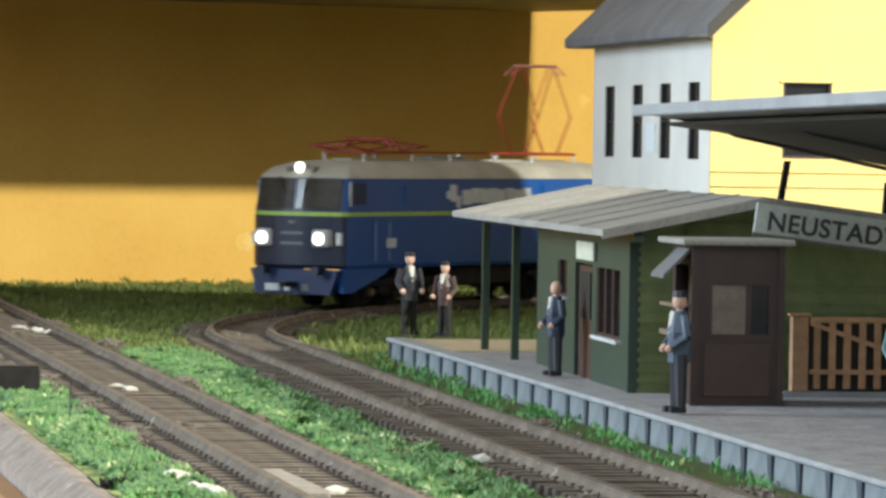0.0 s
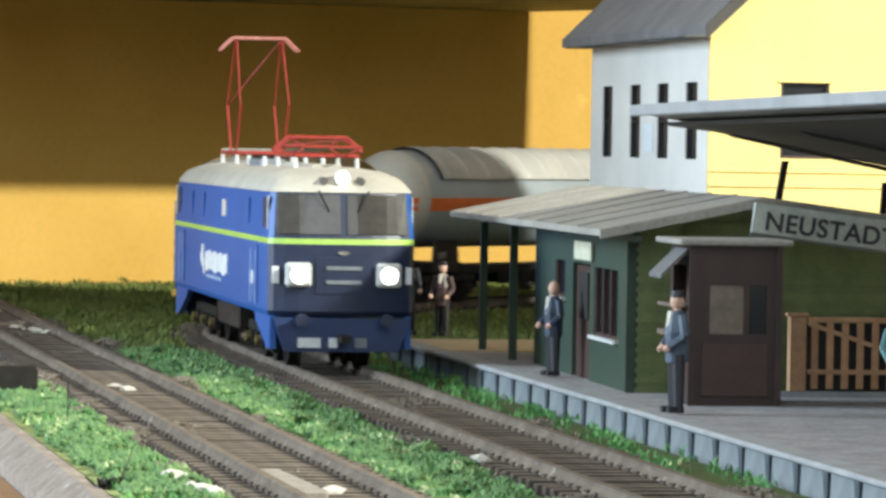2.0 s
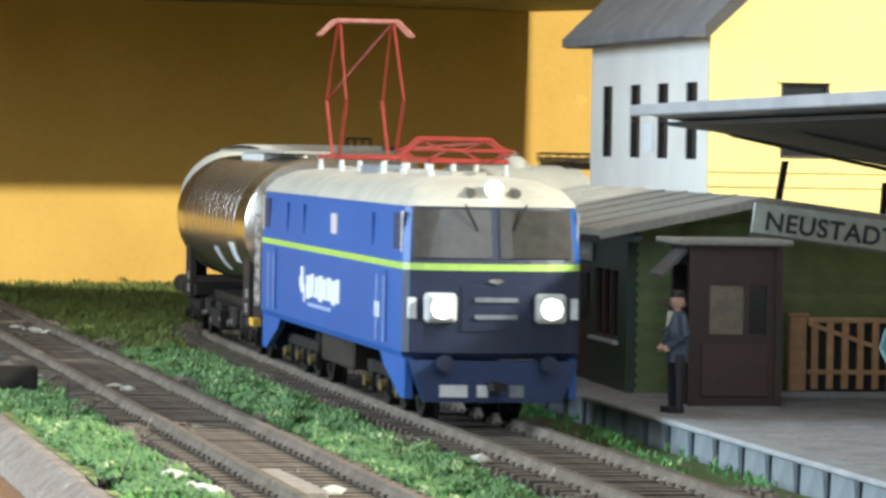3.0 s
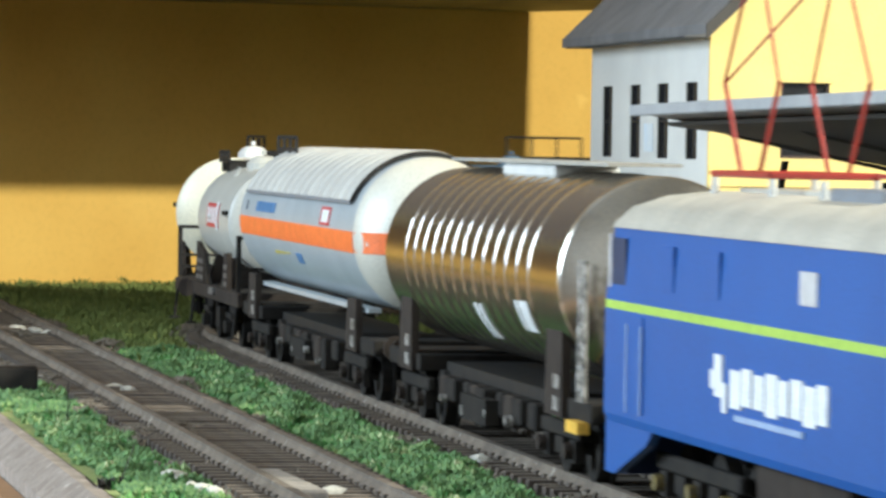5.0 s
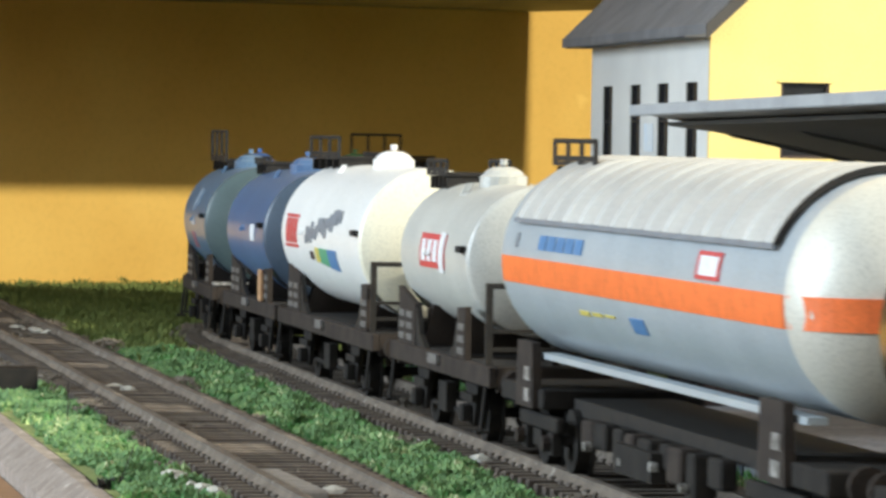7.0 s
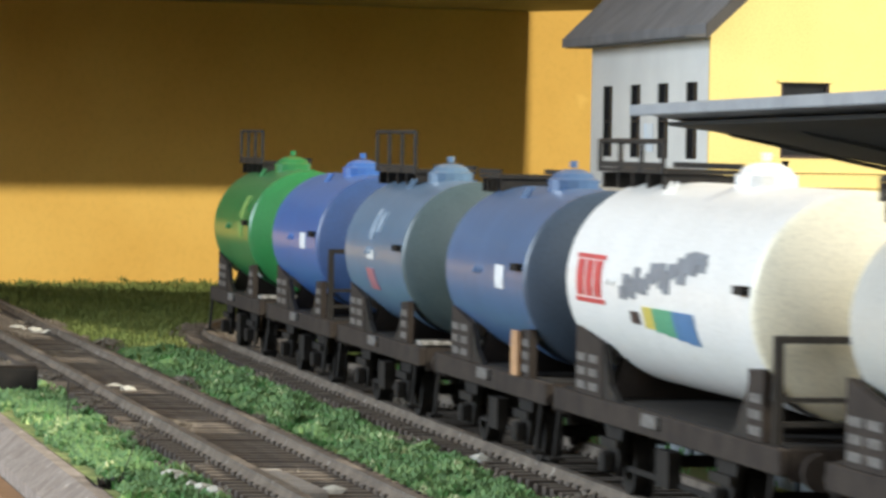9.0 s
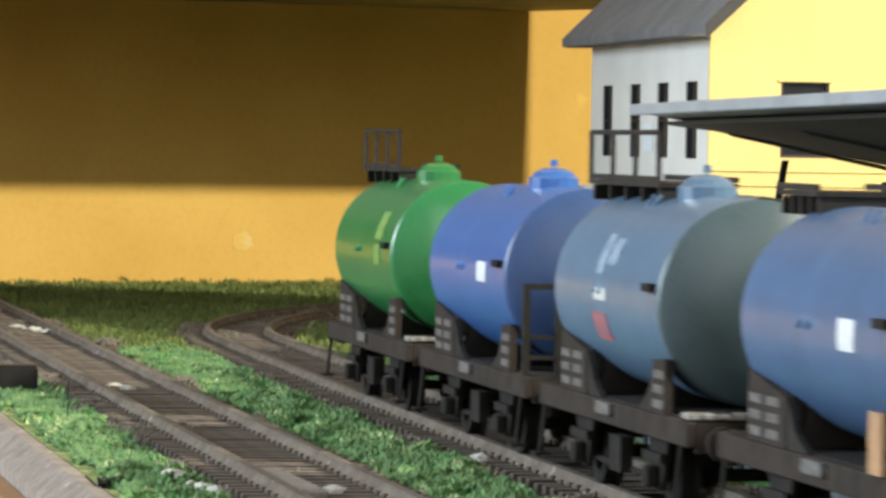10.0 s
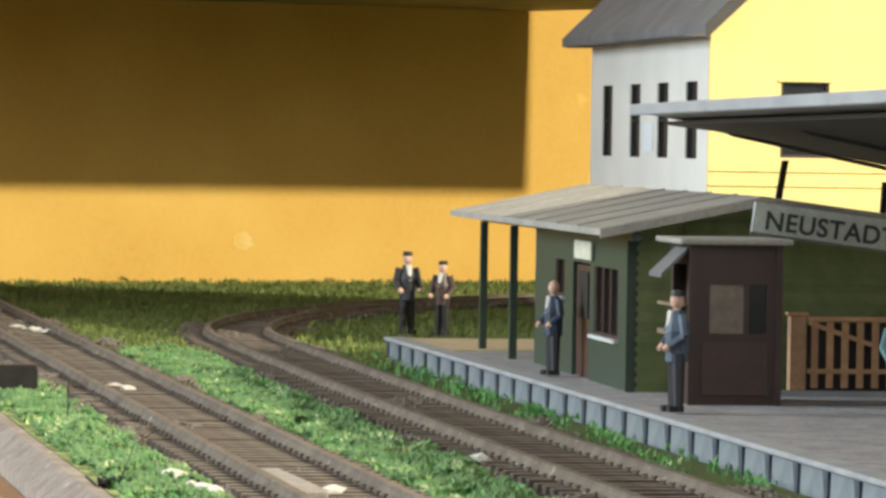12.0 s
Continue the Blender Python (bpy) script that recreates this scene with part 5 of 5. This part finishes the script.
# ---- grass ----
def blades(name, label, spots, size, material):
    """Many short leaning fibres, each a narrow bent blade of two triangles, as one mesh."""
    n = len(spots)
    rng = np.random.default_rng(7)
    a = rng.uniform(0, 2 * np.pi, n)
    h = rng.uniform(0.5, 1.0, n) * size
    w = rng.uniform(0.25, 0.5, n) * size * 0.8
    lean = rng.uniform(0.1, 0.9, n) * h
    d = np.stack([np.cos(a), np.sin(a), np.zeros(n)], 1)
    q = np.stack([-np.sin(a), np.cos(a), np.zeros(n)], 1)
    up = np.array([0, 0, 1.0])
    p = np.asarray(spots)
    v = np.concatenate([p - q * w[:, None] / 2, p + q * w[:, None] / 2, p + d * (lean / 3)[:, None] + up * (h * 0.6)[:, None] + q * w[:, None] / 2.2, p + d * lean[:, None] + up * h[:, None]])
    i = np.arange(n)
    f = np.concatenate([np.stack([i, i + n, i + 2 * n], 1), np.stack([i, i + 2 * n, i + 3 * n], 1)])
    me = bpy.data.meshes.new(name)
    me.from_pydata(v.tolist(), [], f.tolist())
    me.materials.append(material)
    return tagged(new(name, me), label, "grass", kind="stuff")


def crumbs(name, label, spots, size, material):
    """Crumbs of turf, each a jagged lump of eight triangles, as one mesh."""
    rng = np.random.default_rng(17)
    corner = np.array([(1, 0, 0), (0, 1, 0), (-1, 0, 0), (0, -1, 0), (0, 0, 1), (0, 0, -1)], float)
    face = np.array([(0, 1, 4), (1, 2, 4), (2, 3, 4), (3, 0, 4), (1, 0, 5), (2, 1, 5), (3, 2, 5), (0, 3, 5)])
    n = len(spots)
    r = rng.uniform(0.45, 1.15, (n, 1, 1)) * size
    v = np.asarray(spots)[:, None, :] + corner[None] * rng.uniform(0.6, 1.3, (n, 6, 1)) * r + rng.normal(0, 0.12, (n, 6, 3)) * r
    v[:, :, 2] += 0.5 * r[:, :, 0] + rng.uniform(0, 0.0012, (n, 1))
    f = face[None] + 6 * np.arange(n)[:, None, None]
    me = bpy.data.meshes.new(name)
    me.from_pydata(v.reshape(-1, 3).tolist(), [], f.reshape(-1, 3).tolist())
    me.materials.append(material)
    return tagged(new(name, me), label, "grass", kind="stuff")


def scatter(n, seed, inside, x, y, clump=0.0):
    rng = np.random.default_rng(seed)
    out = []
    while len(out) < n:
        px, py = rng.uniform(*x), rng.uniform(*y)
        if clump and noise.noise(Vector((px * 160, py * 110, seed))) + 0.35 * noise.noise(Vector((px * 500, py * 500, 3.0))) < clump * rng.uniform(0.2, 1.0) - 0.2:
            continue
        if inside(px, py):
            out.append((px, py, GROUND_Z + max(0.0, 0.0024 * noise.noise(Vector((px * 140, py * 140, 1.0)))) + rng.uniform(0, 0.0007)))
    return out


LINE_S = [(-0.62 + 0.01 * i) for i in range(170)]
LINE_XY = np.array([line(s)[:2] for s in LINE_S])


def off_a(px, py):
    return float(np.sqrt(((LINE_XY - (px, py)) ** 2).sum(1).min()))


def off_b(px, py):
    p, h = TRACK_B
    return (px - p.x) * math.cos(h) + (py - p.y) * math.sin(h)


def off_edge(px, py):
    return (px - EDGE_O.x) * math.cos(EDGE_HEAD) + (py - EDGE_O.y) * math.sin(EDGE_HEAD)


def plat_local(px, py):
    q = PLAT.inverted() @ Vector((px, py, 0))
    return q.x, q.y


def ragged(px, py):
    return 0.0035 * noise.noise(Vector((px * 210, py * 130, 9.0)))


def grass():
    def between(px, py):
        w = ragged(px, py)
        if off_b(px, py) < 0.0172 + w or off_a(px, py) < 0.0178 + w:
            return False
        u, v = plat_local(px, py)
        return u < -0.05 or v > 0.34 + 0.02
    blades("grass_strip", "bright green turf between the two tracks", scatter(9000, 2, between, (-0.13, 0.05), (0.62, 1.16), 0.2), 0.0022, GRASS)
    crumbs("turf_crumbs", "bright green crumbled turf between the two tracks", scatter(52000, 12, between, (-0.13, 0.05), (0.62, 1.16), 0.2), 0.00068, FOAM)

    def near(px, py):
        return off_edge(px, py) > 0.0028 + 1.6 * ragged(px, py) and off_b(px, py) < -0.0172 + ragged(px, py)
    blades("grass_verge", "bright green turf along the layout's edge", scatter(3500, 3, near, (-0.13, 0.0), (0.62, 1.02), 0.2), 0.0022, GRASS)
    crumbs("verge_crumbs", "bright green crumbled turf along the layout's edge", scatter(22000, 13, near, (-0.13, 0.0), (0.62, 1.02), 0.2), 0.00068, FOAM)
    f = Vector((math.sin(EDGE_HEAD), -math.cos(EDGE_HEAD), 0))
    r = Vector((math.cos(EDGE_HEAD), math.sin(EDGE_HEAD), 0))
    a, b = EDGE_O - f * 0.11, EDGE_O + f * 0.4
    bm = hull([a + r * 0.0002, b + r * 0.0002, b + r * 0.009, a + r * 0.009], (0, 0, 0.0008))
    bmesh.ops.translate(bm, vec=(0, 0, GROUND_Z - 0.0002), verts=bm.verts)
    tagged(linked("verge_turf", bm, VERGE), "thin yellow green turf along the board's edge", "turf", kind="structure")

    def foot(px, py):
        u, v = plat_local(px, py)
        return -0.016 < u < -0.001 and -0.1 < v < 0.335 and off_a(px, py) > 0.0165
    blades("grass_tufts", "sparse green tufts at the platform's foot", scatter(1300, 5, foot, (-0.05, 0.1), (0.7, 1.18), 0.95), 0.0018, GRASS)

    def far(px, py):
        u, v = plat_local(px, py)
        return off_a(px, py) > 0.0165 and off_b(px, py) > 0.018 and not (u > -0.004 and v < 0.337) and py < 1.755 + 0.5 * px
    blades("meadow", "short dull green grass up to the yellow wall", scatter(60000, 4, far, (-0.22, 0.2), (1.1, 1.9)), 0.0024, GRASS_FAR)


def gravel(name, label, fn, s0, s1, n, seed):
    """Small stones spilled over a track bed, as one mesh of low octahedra."""
    rng = np.random.default_rng(seed)
    corner = np.array([(1, 0, 0), (0, 1, 0), (-1, 0, 0), (0, -1, 0), (0, 0, 1), (0, 0, -1)], float)
    face = np.array([(0, 1, 4), (1, 2, 4), (2, 3, 4), (3, 0, 4), (1, 0, 5), (2, 1, 5), (3, 2, 5), (0, 3, 5)])
    vs, fs = [], []
    for i in range(n):
        x, y, a = fn(rng.uniform(s0, s1))
        l = rng.normal(0, 0.011) if i % 3 else rng.choice((-1, 1)) * rng.normal(0.017, 0.002)
        if abs(l) > 0.0205 or abs(abs(l) - 0.00875) < 0.0012:
            continue
        drift = noise.noise(Vector(((x + l) * 60, y * 22, seed)))
        if drift < 0.05 and i % 4:
            continue
        r = rng.uniform(0.0002, 0.0007) * (1.8 if i % 40 == 0 else 1.0)
        p = np.array((x + l * math.cos(a), y + l * math.sin(a), (-0.0034 if abs(l) < 0.0172 else -0.0039) + max(0.0, drift) * 0.004))
        fs += (face + 6 * (len(vs))).tolist()
        vs.append(p + corner * rng.uniform(0.6, 1.2, (6, 1)) * r * np.array((1, 1, 0.7)))
    me = bpy.data.meshes.new(name)
    me.from_pydata(np.concatenate(vs).tolist(), [], fs)
    me.materials.append(GRAVEL)
    return tagged(new(name, me), label, "gravel", kind="stuff")


# ---- build ----
room()
ground()
edge_board()
track("main_track", "curved weathered model railway track on brown ballast", line, -0.75, 0.98)
track("siding_track", "straight weathered siding track on brown ballast", line_b, -0.62, 0.6)
platform()
house()
shed()
kiosk()
gate()
canopy()
SKIN = mat("figure_skin", (0.6, 0.38, 0.28), None, 0.6)
COAT_DARK = mat("dark_coat", (0.016, 0.016, 0.022), None, 0.6)
COAT_BLUE = mat("blue_coat", (0.025, 0.045, 0.09), (0.018, 0.025, 0.045), 0.6)
COAT_GREY = mat("grey_coat", (0.07, 0.1, 0.14), (0.045, 0.06, 0.09), 0.6)
figure("figurine", "miniature standing figure in dark jacket and trousers", -0.0095, 1.168, 0.0222, COAT_DARK, BLACK, rz=20, hat=True)
figure("figurine", "miniature figure in dark red jacket beside another", 0.0001, 1.162, 0.0200, REDBROWN, BLACK, rz=-30, hat=True)
figure("figurine", "miniature figure in blue uniform by the hall door", 0.0252, 0.9734, 0.0213, COAT_BLUE, COAT_DARK, rz=-65)
figure("figurine", "miniature figure in grey coat by the kiosk", 0.0462, 0.8463, 0.0238, COAT_GREY, COAT_DARK, rz=-70, hat=True, cross=True)
figure("figurine", "miniature figure in teal coat on the platform", 0.0874, 0.8189, 0.0225, TEAL, COAT_DARK, rz=10)


def buffer_stop():
    t = thing("buffer_stop", "black buffer stop beam beside the siding", "buffer stop", pose(-0.112, 0.955, GROUND_Z, 0, 0, 10.7))
    part("beam", box(-0.03, -0.002, 0.0, 0.0225, 0.002, 0.0072, bevel=0.0004), BLACK, t)
    part("beam_top", box(-0.03, -0.0018, 0.00725, 0.0222, 0.0018, 0.0076), UNDER_BROWN, t, "worn top edge")
    part("upright", box(0.0085, 0.0021, 0.0, 0.0135, 0.0045, 0.0125), BLACK, t)


buffer_stop()


def litter():
    """Pale stones and scraps that lie on the tracks."""
    rng = random.Random(5)
    spots = [(280, -0.0697, 0.962), (0, -0.118, 1.245), (1, -0.112, 1.225), (2, -0.028, 0.712), (3, -0.017, 0.69), (4, -0.045, 0.72), (5, 0.0075, 0.765), (6, 0.011, 0.79)]
    for k, x, y in spots:
        bm = bmesh.new()
        bmesh.ops.create_icosphere(bm, subdivisions=1, radius=0.0022)
        for v in bm.verts:
            v.co *= rng.uniform(0.7, 1.2)
            v.co.z *= 0.45
        ob = linked("stone", bm, PALE)
        ob.matrix_basis = pose(x, y, -0.0019, 0, 0, rng.uniform(0, 180))
        tagged(ob, "small pale stone lying on the track bed", "stone", "stones on the track")



def slab_and_twigs():
    rng = random.Random(8)
    bm = box(-0.003, -0.022, -0.001, 0.003, 0.022, 0.0008, bevel=0.0005)
    for v in bm.verts:
        v.co.x += 0.0012 * noise.noise(v.co * 90)
    ob = linked("stone_slab", bm, SLAB)
    ob.matrix_basis = pose(-0.0245, 0.695, -0.0012, 0, 0, 13)
    tagged(ob, "long flat pale stone lying between the rails", "stone", "stones on the track")
    for k, (x, y) in enumerate(((-0.0425, 0.712), (-0.0405, 0.704), (-0.0385, 0.697), (-0.044, 0.72), (-0.036, 0.692), (-0.1245, 1.262), (-0.121, 1.25), (-0.1155, 1.236), (-0.0735, 0.972), (-0.0035, 0.678))):
        bm = bmesh.new()
        bmesh.ops.create_icosphere(bm, subdivisions=1, radius=rng.uniform(0.0012, 0.0026))
        for v in bm.verts:
            v.co *= rng.uniform(0.65, 1.25)
            v.co.z *= 0.5
        ob = linked("stone", bm, PALE)
        ob.matrix_basis = pose(x, y, -0.0022, 0, 0, rng.uniform(0, 180))
        tagged(ob, "small pale stone lying on the track bed", "stone", "stones on the track")
    bm = bmesh.new()
    for k in range(60):
        a, l = rng.uniform(0, 6.28), rng.uniform(0.001, 0.0036)
        q = Vector((rng.gauss(0, 0.0012), rng.gauss(0, 0.0012), 0))
        add_rod(bm, q, q + Vector((math.cos(a) * l, math.sin(a) * l, rng.uniform(0.0005, 0.0026))), 0.0002, 4)
    add_rod(bm, (0, 0, 0), (0.0025, 0.006, 0.0075), 0.0001, 4)
    add_rod(bm, (0.0025, 0.006, 0.0075), (0.006, 0.014, 0.0095), 0.0001, 4)
    tagged(linked("twig_clump", bm, BLACK), "clump of black twigs at the turf's edge", "twigs", kind="").matrix_basis = pose(-0.0535, 0.7135, GROUND_Z)
    bm = rod((0, 0, 0), (0.0002, 0, 0.0098), 0.00013, 5)
    add_rod(bm, (0.0001, 0, 0.004), (0.0007, 0.0003, 0.006), 0.0001, 4)
    tagged(linked("grass_stem", bm, BLACK), "single thin dark stem in the turf", "stem").matrix_basis = pose(-0.0745, 0.86, GROUND_Z)


def sand_heap():
    bm = bmesh.new()
    bmesh.ops.create_icosphere(bm, subdivisions=3, radius=1.0)
    for v in bm.verts:
        k = 1 + 0.18 * noise.noise(v.co * 2.5)
        v.co = Vector((v.co.x * 0.0095 * k, v.co.y * 0.03 * k, v.co.z * 0.0028 * k))
    ob = linked("sand_heap", bm, PALE_TAN, smooth=True)
    ob.matrix_basis = pose(-0.1409, 1.3880, GROUND_Z)
    tagged(ob, "low heap of pale sand beside the siding", "sand")


sand_heap()
slab_and_twigs()
litter()
gravel("track_gravel", "grey brown gravel spilled over the curved track", line, -0.35, 0.6, 22000, 11)
gravel("siding_gravel", "grey brown gravel spilled over the siding", line_b, -0.4, 0.4, 22000, 12)

VEHICLES = []
LOCO = loco()
VEHICLES.append((LOCO, 0.1025, 0.059))
VEHICLES.append((chrome_wagon(), 0.3225, 0.068))
VEHICLES.append((gas_wagon(), 0.5405, 0.076))
VEHICLES.append((grey_wagon(), 0.7060, 0.025))
VEHICLES.append((white_wagon(), 0.8505, 0.035))
VEHICLES.append((small_wagon("slate_tank_wagon", "slate blue two-axle tank wagon with dark frame", SLATE, SLATE_SHADED_END, [(0.012, 0.019, -0.002, 0.002, WHITE)], (-0.05, -0.03)), 0.9785, 0.025))
VEHICLES.append((small_wagon("grey_blue_tank_wagon", "grey blue two-axle tank wagon with pale emblem", STEEL_BLUE, STEEL_SHADED_END, [(-0.006, -0.001, 0.003, 0.009, FADED), (0.0, 0.006, 0.0045, 0.0085, FADED), (-0.008, 0.001, -0.0072, -0.003, FADED_RED), (-0.006, 0.002, -0.001, 0.0008, GREYWHITE)], (-0.05, -0.002, 0.0085, (-1,)), shelf=True), 1.0980, 0.025))
VEHICLES.append((small_wagon("blue_tank_wagon", "bright blue two-axle tank wagon with white label", BRIGHT_BLUE, BLUE_SHADED_END, [(0.012, 0.02, -0.0015, 0.002, WHITE)], None, (0.0475, 0.015, 0.0145, -0.0078)), 1.2120, 0.025))
VEHICLES.append((small_wagon("green_tank_wagon", "green two-axle tank wagon at the train's end", LEAF_GREEN, LEAF_GREEN, [(0.016, 0.024, 0.003, 0.0085, GOLD_GREEN), (0.017, 0.023, -0.002, 0.002, GOLD_GREEN), (0.02, 0.026, -0.0115, -0.009, GREYWHITE)], (-0.052, -0.008, 0.0085, (-1,)), shelf=True), 1.3285, 0.025))
grass()

# where the train's front is along the line, second by second
RUN = [(0.0, -0.2066), (0.5, -0.1098), (1, -0.0184), (1.5, 0.073), (2, 0.17), (2.5, 0.265), (3, 0.3604), (3.2, 0.3988), (4.9, 0.7206), (5.5, 0.8376), (6.0, 0.9266), (6.5, 1.0076), (7.0, 1.0846), (7.2, 1.1156), (8.0, 1.2376), (8.8, 1.3636), (9.0, 1.4066), (9.5, 1.5206), (10.0, 1.6232), (10.5, 1.7362), (11.0, 1.842), (11.5, 1.958), (12.0, 2.0706)]


def run(t):
    for (a, s), (b, q) in zip(RUN, RUN[1:]):
        if t <= b + 1e-6:
            return s + (q - s) * (t - a) / (b - a)
    return RUN[-1][1]


def stand(back, half, t):
    """Pose of a vehicle whose middle is back metres behind the train's front, on two pivots half apart from it."""
    s = run(t) - back
    a, b = Vector(line(s + half)[:2]), Vector(line(s - half)[:2])
    d = a - b
    return pose((a.x + b.x) / 2, (a.y + b.y) / 2, 0, 0, 0, math.degrees(math.atan2(d.y, d.x)))


def motions():
    for ob, back, half in VEHICLES:
        walk(ob, [(k * 0.25, stand(back, half, k * 0.25)) for k in range(49)])


motions()
